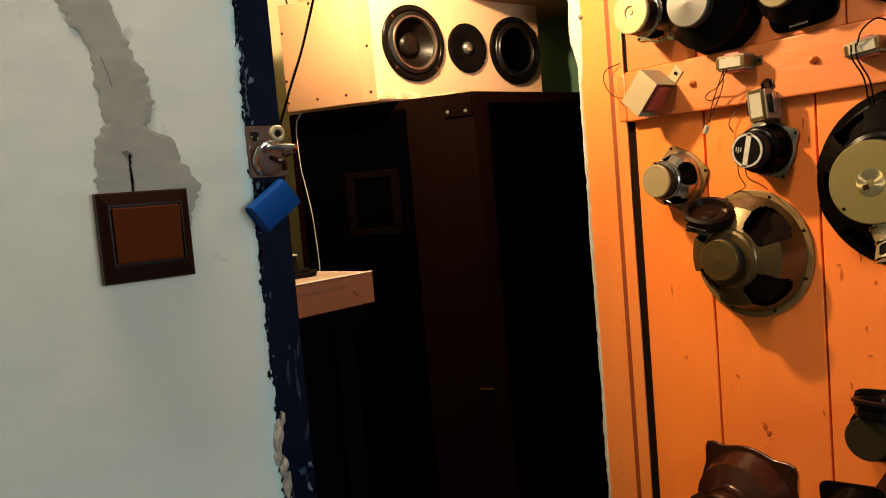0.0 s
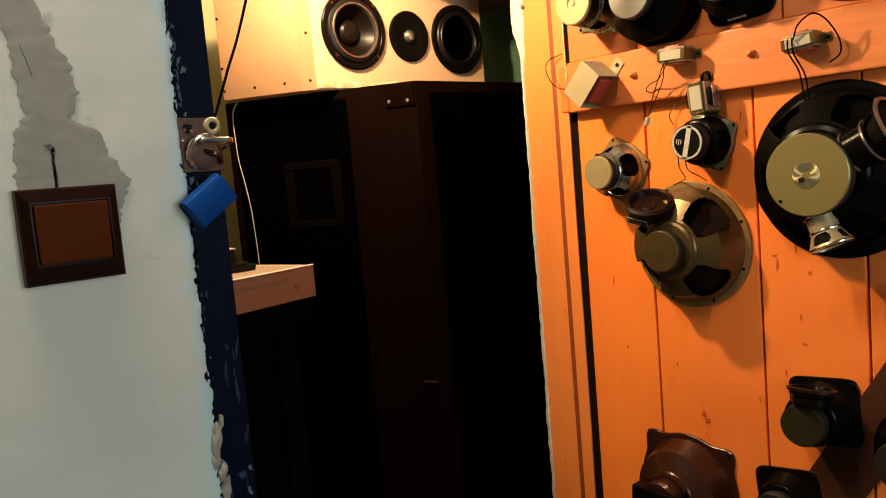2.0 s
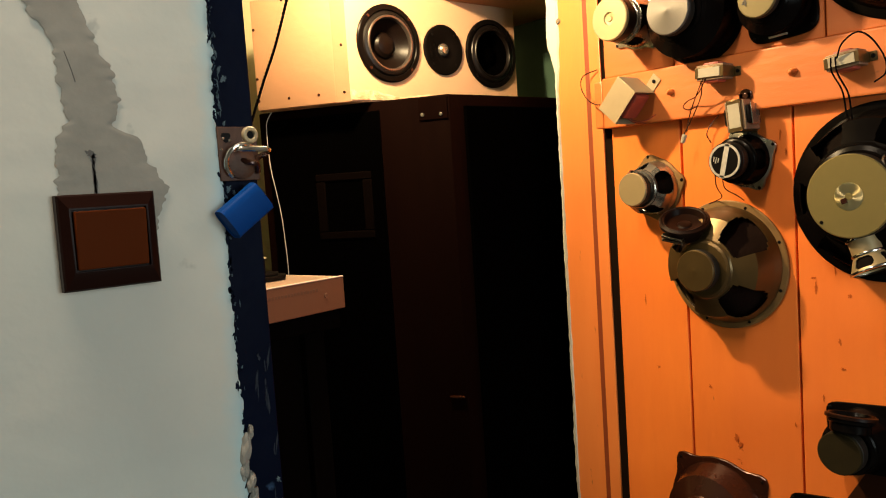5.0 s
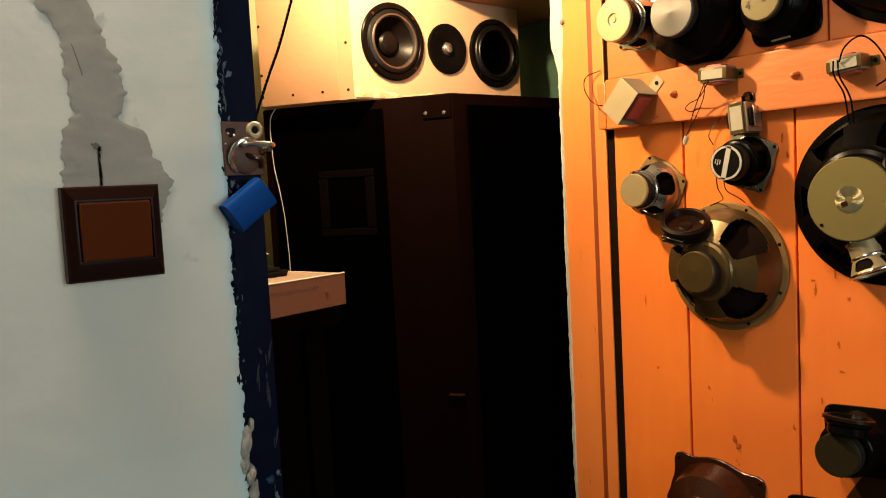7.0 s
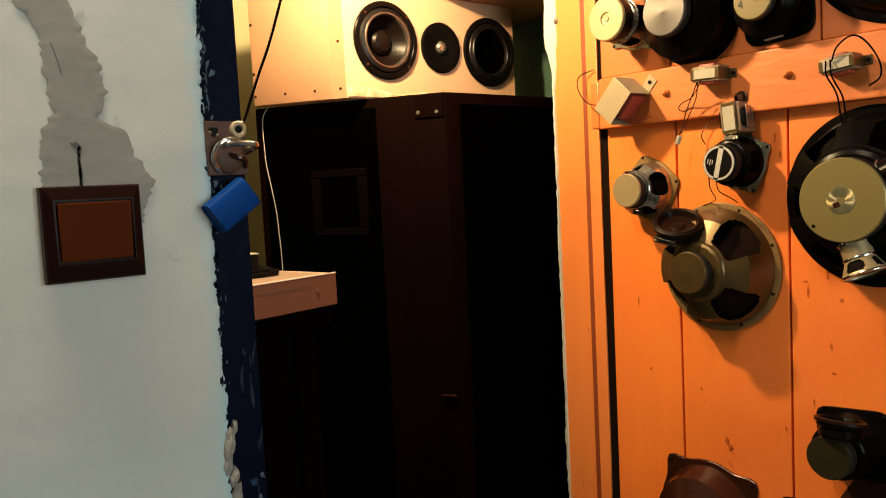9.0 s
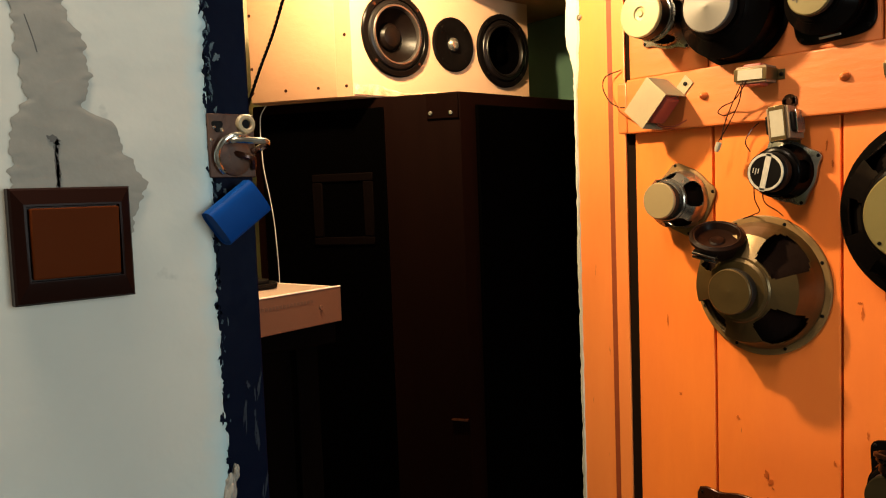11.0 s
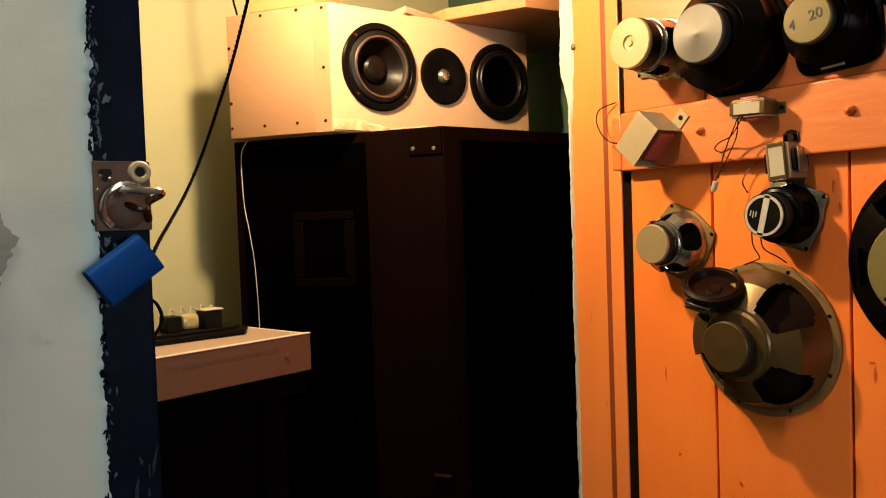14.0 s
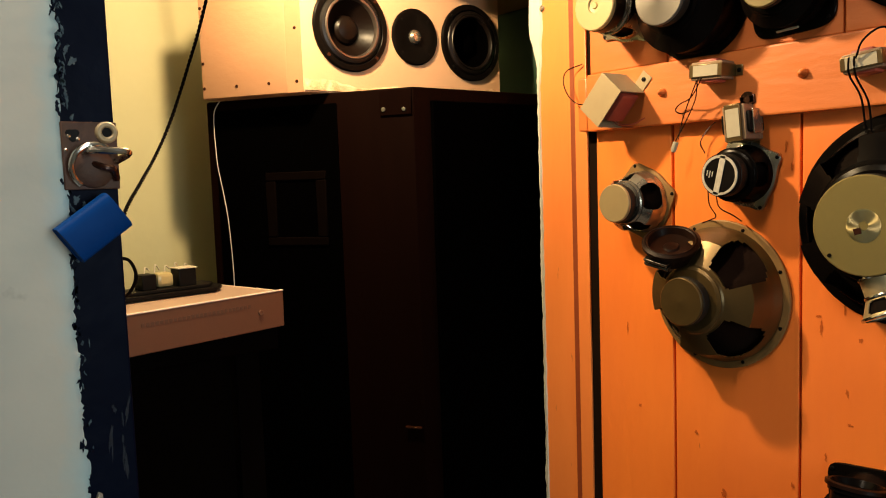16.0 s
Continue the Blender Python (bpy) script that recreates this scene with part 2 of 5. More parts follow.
# ---- mesh helpers ----
def box(bm, x0, x1, y0, y1, z0, z1, bevel=0.0, m=None):
    r = bmesh.ops.create_cube(bm, size=1.0)
    vs = r["verts"]
    for v in vs:
        v.co = Vector((x0 + (v.co.x + 0.5) * (x1 - x0), y0 + (v.co.y + 0.5) * (y1 - y0), z0 + (v.co.z + 0.5) * (z1 - z0)))
    if bevel:
        es = list({e for v in vs for e in v.link_edges})
        r = bmesh.ops.bevel(bm, geom=es, offset=bevel, segments=2, affect="EDGES", profile=0.5)
        vs = list({v for f in r["faces"] for v in f.verts} | {v for v in vs if v.is_valid})
    if m is not None:
        for v in vs:
            v.co = m @ v.co
    return vs


def prism(bm, poly, z0, z1, bevel=0.0, m=None):
    lo = [bm.verts.new((x, y, z0)) for x, y in poly]
    hi = [bm.verts.new((x, y, z1)) for x, y in poly]
    fs = [bm.faces.new(list(reversed(lo))), bm.faces.new(hi)]
    n = len(poly)
    for i in range(n):
        fs.append(bm.faces.new((lo[i], lo[(i + 1) % n], hi[(i + 1) % n], hi[i])))
    vs = lo + hi
    if bevel:
        r = bmesh.ops.bevel(bm, geom=list({e for f in fs for e in f.edges}), offset=bevel, segments=2, affect="EDGES", profile=0.5)
        vs = list({v for f in r["faces"] for v in f.verts} | {v for v in vs if v.is_valid})
    if m is not None:
        for v in vs:
            v.co = m @ v.co
    return vs


def lathe(bm, profile, seg=40, m=None, outline=None):
    """A turned shape about z from (radius, height) pairs; outline(angle) scales the radius."""
    rings = []
    for r, z in profile:
        if r < 1e-6:
            rings.append([bm.verts.new((0, 0, z))])
        else:
            ring = []
            for i in range(seg):
                a = 2 * math.pi * i / seg
                k = outline(a) if outline else 1.0
                ring.append(bm.verts.new((r * k * math.cos(a), r * k * math.sin(a), z)))
            rings.append(ring)
    for a, b in zip(rings, rings[1:]):
        for i in range(seg):
            j = (i + 1) % seg
            if len(a) == 1 and len(b) == 1:
                continue
            if len(a) == 1:
                bm.faces.new((a[0], b[j], b[i]))
            elif len(b) == 1:
                bm.faces.new((a[i], a[j], b[0]))
            else:
                bm.faces.new((a[i], a[j], b[j], b[i]))
    if m is not None:
        for ring in rings:
            for v in ring:
                v.co = m @ v.co


def sweep(bm, pts, radius, seg=8, twist=0.0):
    """A round wire along points."""
    pts = [Vector(p) for p in pts]
    rings = []
    up = Vector((0.3, 0.2, 0.9)).normalized()
    for i, p in enumerate(pts):
        d = (pts[min(i + 1, len(pts) - 1)] - pts[max(i - 1, 0)]).normalized()
        s = d.cross(up)
        s = s.normalized() if s.length > 1e-4 else Vector((1, 0, 0))
        u = s.cross(d).normalized()
        rings.append([bm.verts.new(p + radius * (math.cos(2 * math.pi * k / seg) * s + math.sin(2 * math.pi * k / seg) * u)) for k in range(seg)])
    for a, b in zip(rings, rings[1:]):
        for k in range(seg):
            bm.faces.new((a[k], a[(k + 1) % seg], b[(k + 1) % seg], b[k]))
    bm.faces.new(rings[0])
    bm.faces.new(list(reversed(rings[-1])))


def smooth_path(ctrl, n=10):
    """Points on a smooth curve through the control points."""
    c = [Vector(p) for p in ctrl]
    c = [2 * c[0] - c[1]] + c + [2 * c[-1] - c[-2]]
    out = []
    for i in range(1, len(c) - 2):
        for k in range(n):
            t = k / n
            a, b, d, e = c[i - 1], c[i], c[i + 1], c[i + 2]
            out.append(0.5 * (2 * b + (d - a) * t + (2 * a - 5 * b + 4 * d - e) * t * t + (3 * b - a - 3 * d + e) * t ** 3))
    out.append(c[-2])
    return out


def twisted(bm, path, radius, pitch=0.011, seg=6):
    """Two strands wound round one another."""
    path = [Vector(p) for p in path]
    for s in (0, math.pi):
        dist, pts = 0.0, []
        for i, p in enumerate(path):
            d = (path[min(i + 1, len(path) - 1)] - path[max(i - 1, 0)]).normalized()
            if i:
                dist += (p - path[i - 1]).length
            a = d.cross(Vector((0.2, 0.9, 0.1))).normalized()
            b = d.cross(a)
            w = 2 * math.pi * dist / pitch + s
            pts.append(p + radius * 0.9 * (math.cos(w) * a + math.sin(w) * b))
        sweep(bm, pts, radius, seg)


def resample(path, step):
    out = [Vector(path[0])]
    for a, b in zip(path, path[1:]):
        a, b = Vector(a), Vector(b)
        n = max(1, int((b - a).length / step))
        for k in range(1, n + 1):
            out.append(a.lerp(b, k / n))
    return out


def smoothed(ob, angle=21):
    me = ob.data
    me.polygons.foreach_set("use_smooth", [True] * len(me.polygons))
    me.set_sharp_from_angle(angle=radians(angle))
    return ob


def mesh_of(name, bm, mat):
    bmesh.ops.recalc_face_normals(bm, faces=bm.faces)
    me = bpy.data.meshes.new(name)
    bm.to_mesh(me)
    bm.free()
    me.materials.append(mat)
    return me


def part(name, bm, mat, parent, label=""):
    ob = new(name, mesh_of(name, bm, mat))
    smoothed(ob)
    ob.parent = parent
    return tagged(ob, label)


def thing(name, bm, mat, label, category, kind="", group=""):
    ob = new(name, mesh_of(name, bm, mat))
    smoothed(ob)
    return tagged(ob, label, category, group, kind)


def base(name, m, label, category, group=""):
    ob = new(name)
    ob.empty_display_size = 0.02
    ob.matrix_world = m
    return tagged(ob, label, category, group)


def B():
    return bmesh.new()


# ---- structure ----
WALL_Y, POST_X0, POST_X1 = 0.905, -0.492, -0.451
DOOR_X, JAMB_Y = 0.345, 1.1945
BACK_Y, SIDE_X = 1.84, 0.60


def ragged_wall():
    """The whitewashed wall: a thick slab whose end by the post is uneven."""
    bm = B()
    nz = 620
    nx = 60
    grid = []
    for k in range(nz + 1):
        z = 2.35 * k / nz
        edge = POST_X0 + 0.004 * noise.noise(Vector((0, 3.1, z * 9))) + 0.0030 * noise.noise(Vector((4, 0, z * 33))) + 0.0018 * noise.noise(Vector((1, 2, z * 97))) + 0.0026 * noise.noise(Vector((9, 0, z * 260)))
        row = []
        for i in range(nx + 1):
            s = 1 - (1 - i / nx) ** 2.2
            x = -1.9 + (edge + 1.9) * s
            near = max(0.0, 1 - (edge - x) / 0.006)
            y = WALL_Y + 0.0005 * noise.noise(Vector((x * 5, 0, z * 5))) + 0.0003 * noise.noise(Vector((x * 25, 5, z * 25))) + 0.0016 * near ** 2
            row.append(bm.verts.new((x, y, z)))
        row.append(bm.verts.new((edge - 0.001, WALL_Y + 0.10, z)))
        row.append(bm.verts.new((-1.9, WALL_Y + 0.10, z)))
        grid.append(row)
    n = len(grid[0])
    for a, b in zip(grid, grid[1:]):
        for i in range(n):
            bm.faces.new((a[i], a[(i + 1) % n], b[(i + 1) % n], b[i]))
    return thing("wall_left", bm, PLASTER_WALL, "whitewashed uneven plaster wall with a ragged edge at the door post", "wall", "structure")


WALL = ragged_wall()


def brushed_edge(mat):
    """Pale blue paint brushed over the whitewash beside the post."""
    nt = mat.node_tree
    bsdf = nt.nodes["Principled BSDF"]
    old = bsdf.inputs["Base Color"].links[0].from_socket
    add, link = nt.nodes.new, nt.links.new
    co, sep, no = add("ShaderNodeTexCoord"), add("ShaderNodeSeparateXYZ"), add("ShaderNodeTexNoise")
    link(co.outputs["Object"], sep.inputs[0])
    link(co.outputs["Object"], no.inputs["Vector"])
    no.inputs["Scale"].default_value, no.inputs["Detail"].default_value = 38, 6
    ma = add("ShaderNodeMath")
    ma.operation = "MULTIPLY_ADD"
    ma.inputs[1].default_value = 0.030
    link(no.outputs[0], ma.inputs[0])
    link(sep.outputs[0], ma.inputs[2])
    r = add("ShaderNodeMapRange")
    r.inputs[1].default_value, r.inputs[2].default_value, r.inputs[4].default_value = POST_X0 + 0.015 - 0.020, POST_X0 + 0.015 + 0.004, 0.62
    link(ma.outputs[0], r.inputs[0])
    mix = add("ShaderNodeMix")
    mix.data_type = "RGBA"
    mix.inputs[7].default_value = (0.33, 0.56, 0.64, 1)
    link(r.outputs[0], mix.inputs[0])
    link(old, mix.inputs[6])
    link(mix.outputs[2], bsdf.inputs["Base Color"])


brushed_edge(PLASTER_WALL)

bm = B()
box(bm, POST_X0 - 0.008, POST_X1, WALL_Y + 0.004, WALL_Y + 0.09, 0.0, 1.84, 0.002)
POST = thing("door_frame", bm, BLUE, "dark blue painted wooden door post, chipped and smeared", "door frame", "structure")

def blob(bm, cx, cz, rx, rz, y, seed, thick=0.0015, n=26, tilt=0.0, wild=0.0):
    r = random.Random(seed)
    ph = [r.uniform(0, 6.28) for _ in range(4)]
    lo, hi = [], []
    for i in range(n):
        a = 2 * math.pi * i / n
        k = 1 + 0.16 * math.sin(2 * a + ph[0]) + 0.12 * math.sin(3 * a + ph[1]) + 0.10 * math.sin(5 * a + ph[2]) + 0.06 * math.sin(9 * a + ph[3])
        k = max(0.22, k + wild * r.uniform(-0.45, 0.45))
        x, z = rx * k * math.cos(a), rz * k * math.sin(a)
        x, z = x * math.cos(tilt) - z * math.sin(tilt), x * math.sin(tilt) + z * math.cos(tilt)
        lo.append(bm.verts.new((cx + x, y, cz + z)))
        hi.append(bm.verts.new((cx + x * 0.96, y - thick, cz + z * 0.96)))
    bm.faces.new(hi)
    for i in range(n):
        bm.faces.new((lo[i], lo[(i + 1) % n], hi[(i + 1) % n], hi[i]))


# flakes of plaster and light smears on the blue post
rng = random.Random(5)
bm = B()
for k in range(150):
    z = rng.gauss(1.47, 0.10) if k % 3 else rng.uniform(0.80, 1.75)
    blob(bm, POST_X0 + 0.001 + abs(rng.gauss(0, 0.0028)), z, rng.uniform(0.0004, 0.0013), rng.uniform(0.0008, 0.0034), WALL_Y + 0.0043, 300 + k, 0.0009, 14, rng.uniform(-0.5, 0.5), 0.9)
for k, (x, z, rx, rz) in enumerate([(-0.4805, 1.412, 0.0042, 0.0052), (-0.4845, 1.421, 0.0026, 0.0060), (-0.4862, 1.437, 0.0016, 0.0055), (-0.4868, 1.383, 0.0018, 0.0070), (-0.4835, 1.367, 0.0012, 0.0040),
                                    (-0.4850, 1.300, 0.0030, 0.0050), (-0.4790, 1.296, 0.0022, 0.0028), (-0.4560, 0.985, 0.0030, 0.0045), (-0.4590, 0.960, 0.0030, 0.0070)]):
    blob(bm, x, z, rx * 0.7, rz * 0.7, WALL_Y + 0.0043, 500 + k, 0.0012, 26, rng.uniform(-0.6, 0.6), 0.8)
tagged(part("plaster_chip", bm, CHIP, POST, "pale flakes of plaster"), kind="stuff")
bm = B()
for k in range(18):
    blob(bm, rng.uniform(POST_X0 + 0.012, POST_X1 - 0.003), rng.uniform(0.90, 1.13), rng.uniform(0.0005, 0.0016), rng.uniform(0.003, 0.013), WALL_Y + 0.0043, 600 + k, 0.0004, 20, rng.uniform(-0.25, 0.25), 0.9)
tagged(part("paint_smear", bm, SMEAR, POST, "thin grey-blue smears"), kind="stuff")

# blue paint that strayed over the whitewash
bm = B()
for k in range(120):
    blob(bm, POST_X0 + 0.002 - abs(rng.gauss(0, 0.0022)), rng.uniform(0.80, 1.75), rng.uniform(0.0006, 0.0018), rng.uniform(0.0014, 0.0060), WALL_Y + 0.001, 700 + k, 0.0016, 14, rng.uniform(-0.6, 0.6), 0.9)
tagged(part("paint_fleck", bm, BLUE, WALL), kind="stuff")


# the cement patch that runs down the wall to the switch
LZ, LX = (1.26, 1.303, 1.353, 1.369, 1.404, 1.438, 1.466, 1.60, 2.06), (-0.640, -0.649, -0.645, -0.634, -0.639, -0.640, -0.659, -0.70, -0.74)
RZ, RX = (1.262, 1.278, 1.302, 1.337, 1.353, 1.363, 1.380, 1.411, 1.431, 1.471, 1.60, 2.06), (-0.563, -0.560, -0.548, -0.568, -0.571, -0.596, -0.588, -0.589, -0.600, -0.614, -0.65, -0.69)


def cement_patch():
    bm = B()
    n = 420
    rowsp = []
    for k in range(n + 1):
        z = 1.262 + (2.05 - 1.262) * k / n
        left, right = float(np.interp(z, LZ, LX)), float(np.interp(z, RZ, RX))
        j = 0.0040 * noise.noise(Vector((1, 0, z * 110))) + 0.0034 * noise.noise(Vector((3, 0, z * 230)))
        j2 = 0.0042 * noise.noise(Vector((7, 2, z * 120))) + 0.0036 * noise.noise(Vector((5, 0, z * 230)))
        row = []
        for i in range(15):
            s = i / 14
            x = (left + j) * (1 - s) + (right + j2) * s
            rim = min(s, 1 - s)
            y = WALL_Y - 0.0010 - 0.0005 * min(1, rim * 8) + 0.0002 * noise.noise(Vector((x * 60, 1, z * 60)))
            row.append(bm.verts.new((x, y, z)))
        rowsp.append(row)
    for a, b in zip(rowsp, rowsp[1:]):
        for i in range(14):
            bm.faces.new((a[i], a[i + 1], b[i + 1], b[i]))
    return part("cement_patch", bm, CEMENT, WALL, "grey cement filled into a cable chase")


cement_patch()
bm = B()
for q, z in enumerate((1.303, 1.309, 1.315, 1.321, 1.327, 1.333)):
    blob(bm, -0.6155 + 0.0004 * (q % 3 - 1), z, 0.0015 + 0.0003 * (q % 2), 0.0068, WALL_Y - 0.0010, 330 + q, 0.0009, 20, 0.05, 0.5)
blob(bm, -0.6170, 1.3385, 0.0050, 0.0026, WALL_Y - 0.0010, 33, 0.0009, 24, -0.35, 0.7)
part("cable_end", bm, CRACK, WALL)
bm = B()
sweep(bm, smooth_path([(-0.631, WALL_Y - 0.0012, 1.430), (-0.627, WALL_Y - 0.0013, 1.416), (-0.624, WALL_Y - 0.0012, 1.403)], 6), 0.0006, 6)
part("crack", bm, CRACK, WALL)

# loose plaster low on the post
def lump(bm, cx, cz, rx, rz, ry, seed):
    r = bmesh.ops.create_icosphere(bm, subdivisions=4, radius=1.0)
    for v in r["verts"]:
        n = v.co.normalized()
        k = 1 + 0.35 * noise.noise(n * 1.5 + Vector((seed, 0, 0))) + 0.12 * noise.noise(n * 4.0 + Vector((0, seed, 0))) + 0.04 * noise.noise(n * 11 + Vector((0, 0, seed)))
        v.co = Vector((cx + rx * k * n.x + 0.15 * rz * n.z, WALL_Y + 0.002 + ry * k * n.y, cz + rz * k * n.z))


bm = B()
for q, (cx, cz, rx, rz, ry) in enumerate([(-0.4925, 1.030, 0.0062, 0.017, 0.007), (-0.4945, 1.008, 0.0050, 0.011, 0.005), (-0.4895, 0.994, 0.0050, 0.010, 0.008), (-0.4872, 0.972, 0.0060, 0.014, 0.006), (-0.4850, 1.045, 0.003, 0.008, 0.005), (-0.4880, 0.945, 0.0050, 0.012, 0.005)]):
    lump(bm, cx, cz, rx, rz, ry, 3.7 * q + 1)
part("plaster_lump", bm, CEMENT, WALL, "loose grey plaster at the chipped edge")


def plain(name, x0, x1, y0, y1, z0, z1, mat, label, category):
    bm = B()
    box(bm, x0, x1, y0, y1, z0, z1)
    return thing(name, bm, mat, label, category, "structure")


plain("floor", -2.0, 0.9, -1.6, 2.0, -0.1, 0.0, FLOORM, "bare grey cement floor", "floor")
plain("ceiling", -2.0, 0.9, -1.6, 2.0, 2.36, 2.46, CEIL, "dull brown plank ceiling", "ceiling")
plain("wall_back", -0.95, 0.72, BACK_Y, BACK_Y + 0.1, 0.0, 2.36, YELLOW, "pale yellow distempered wall of the inner room", "wall")
plain("wall_inner_right", SIDE_X, SIDE_X + 0.1, 1.1935, BACK_Y, 0.0, 2.36, GREEN, "green distempered wall behind the speakers", "wall")
plain("wall_inner_left", -0.95, -0.85, 1.01, BACK_Y, 0.0, 2.36, GREEN, "green distempered side wall of the inner room", "wall")
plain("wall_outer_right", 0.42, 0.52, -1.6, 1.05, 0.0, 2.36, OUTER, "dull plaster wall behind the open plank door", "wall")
plain("wall_outer_left", -2.0, -1.9, -1.6, 1.01, 0.0, 2.36, OUTER, "dull grey-green side wall", "wall")
bm = B()
box(bm, -1.9, -0.80, -1.6, -1.5, 0.0, 2.36)
box(bm, 0.20, 0.42, -1.6, -1.5, 0.0, 2.36)
box(bm, -0.80, 0.20, -1.6, -1.5, 0.0, 0.92)
box(bm, -0.80, 0.20, -1.6, -1.5, 1.98, 2.36)
thing("wall_outer_rear", bm, OUTER, "dull grey-green rear wall, unseen, with an opening for the fill light", "wall", "structure")
# unseen frame, added to give the cool fill an opening
bm = B()
for x0, x1, z0, z1 in ((-0.80, -0.75, 0.92, 1.98), (0.15, 0.20, 0.92, 1.98), (-0.75, 0.15, 0.92, 0.97), (-0.75, 0.15, 1.93, 1.98), (-0.315, -0.285, 0.97, 1.93)):
    box(bm, x0, x1, -1.57, -1.53, z0, z1, 0.003)
thing("fill_opening_frame", bm, DARKWOOD, "plain wooden frame added round the fill light's opening", "window", "structure")
# out of view; its lower edge keeps the tube's light off the floor speaker
plain("wall_lintel", POST_X0, 0.345, WALL_Y + 0.004, WALL_Y + 0.10, 1.842, 2.36, PLASTER, "unseen plaster wall over the doorway, set low to block light", "wall")

# the right jamb: an orange frame of two boards, with plaster at its end
bm = B()
box(bm, DOOR_X + 0.004, DOOR_X + 0.07, 1.1195, JAMB_Y, 0.0, 1.84, 0.003)
JAMB = thing("door_jamb", bm, ORANGE_JAMB, "orange painted wooden door jamb with plaster along its edge", "door frame", "structure")
bm = B()
box(bm, DOOR_X, DOOR_X + 0.0045, 1.0835, 1.1098, 0.0, 1.84, 0.0015)
part("stop_bead", bm, ORANGE_JAMB, JAMB)
bm = B()
box(bm, DOOR_X + 0.0015, DOOR_X + 0.06, 1.1100, 1.1205, 0.0, 1.84)
part("groove", bm, GROOVE, JAMB)
# near-black filler that stands in for the shade in the door gap
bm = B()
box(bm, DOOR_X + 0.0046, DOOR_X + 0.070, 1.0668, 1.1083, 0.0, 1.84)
part("gap_filler", bm, SHADE, JAMB)
bm = B()
rows = []
for k in range(241):
    z = 1.84 * k / 240
    w = 0.0055 + 0.004 * noise.noise(Vector((0, 11, z * 10))) + 0.003 * noise.noise(Vector((2, 11, z * 60))) + 0.0018 * noise.noise(Vector((2, 1, z * 190)))
    w += 0.015 * min(1, max(0, (z - 1.50 + 0.05 * noise.noise(Vector((0, 0, z * 12)))) / 0.03))
    lap = 0.004 + 0.002 * noise.noise(Vector((5, 1, z * 40))) + 0.009 * min(1, max(0, (z - 1.46 + 0.04 * noise.noise(Vector((8, 0, z * 14)))) / 0.08))
    rows.append([bm.verts.new(p) for p in ((DOOR_X + 0.0045, JAMB_Y - lap, z), (DOOR_X + 0.0015, JAMB_Y - lap * 0.6, z), (DOOR_X + 0.005, JAMB_Y + w, z), (DOOR_X + 0.08, JAMB_Y + w + 0.002, z), (DOOR_X + 0.08, JAMB_Y - 0.004, z))])
for a, b in zip(rows, rows[1:]):
    for i in range(5):
        bm.faces.new((a[i], a[(i + 1) % 5], b[(i + 1) % 5], b[i]))
part("plaster_edge", bm, PLASTER, JAMB, "rough white plaster along the jamb")
plain("wall_jamb", DOOR_X + 0.082, SIDE_X + 0.1, 1.06, 1.1915, 0.0, 2.36, GREEN, "wall that carries the jamb", "wall")
bm = B()
lathe(bm, [(0.0058, 0), (0.0055, 0.002), (0.0035, 0.0035), (0, 0.0038)], 14, Matrix(((0, 0, -1, DOOR_X + 0.004), (-1, 0, 0, 1.182), (0, 1, 0, 1.594), (0, 0, 0, 1))))
part("screw_head", bm, STEEL, JAMB)


# wall frame for things on the door: local x runs along it, y up, z out of it
def on_door(y, z, x=DOOR_X, spin=0.0, tilt_x=0.0, tilt_y=0.0):
    m = Matrix(((0, 0, -1, x), (-1, 0, 0, y), (0, 1, 0, z), (0, 0, 0, 1)))
    return m @ pose(0, 0, 0, tilt_x, tilt_y, spin)


# ---- the plank door ----
RECESS = 0.010
DOOR = base("plank_door", Matrix.Translation((DOOR_X, 1.05, 0.03)), "orange painted plank door, standing open, hung with old speaker drivers", "door")
JOINTS = [1.0660, 0.9195, 0.7250, 0.5670, 0.3950, 0.2300]
for q, (a, b) in enumerate(zip(JOINTS, JOINTS[1:])):
    bm = B()
    x = DOOR_X + (0.0, 0.0012, 0.0004, 0.0010, 0.0)[q]
    box(bm, x - DOOR_X, 0.026, b + 0.0016 - 1.05, a - 0.0016 - 1.05, 0.0, 1.81, 0.0022)
    part("plank", bm, ORANGE, DOOR)
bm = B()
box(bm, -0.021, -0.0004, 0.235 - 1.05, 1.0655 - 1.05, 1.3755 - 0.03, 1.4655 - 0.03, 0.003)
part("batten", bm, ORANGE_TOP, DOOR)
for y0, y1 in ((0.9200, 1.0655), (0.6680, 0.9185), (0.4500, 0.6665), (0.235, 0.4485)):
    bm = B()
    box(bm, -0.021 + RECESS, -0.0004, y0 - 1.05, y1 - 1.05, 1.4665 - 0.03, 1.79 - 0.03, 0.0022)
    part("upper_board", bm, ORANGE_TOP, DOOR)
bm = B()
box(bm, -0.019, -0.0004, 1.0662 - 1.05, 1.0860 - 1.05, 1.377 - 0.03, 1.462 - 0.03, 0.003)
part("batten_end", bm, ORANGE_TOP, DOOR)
bm = B()
box(bm, 0.0265, 0.036, 0.25 - 1.05, 0.005, 0.02, 1.79)
part("backing", bm, GROOVE, DOOR)
bm = B()
BRACE = ((0.7082, 0.7021), (0.4363, 1.1454), (0.3672, 1.1030), (0.6390, 0.6597))
lo = [bm.verts.new((-0.0002, y - 1.05, z - 0.03)) for y, z in BRACE]
hi = [bm.verts.new((-0.0034, y - 1.05, z - 0.03)) for y, z in BRACE]
bm.faces.new(hi)
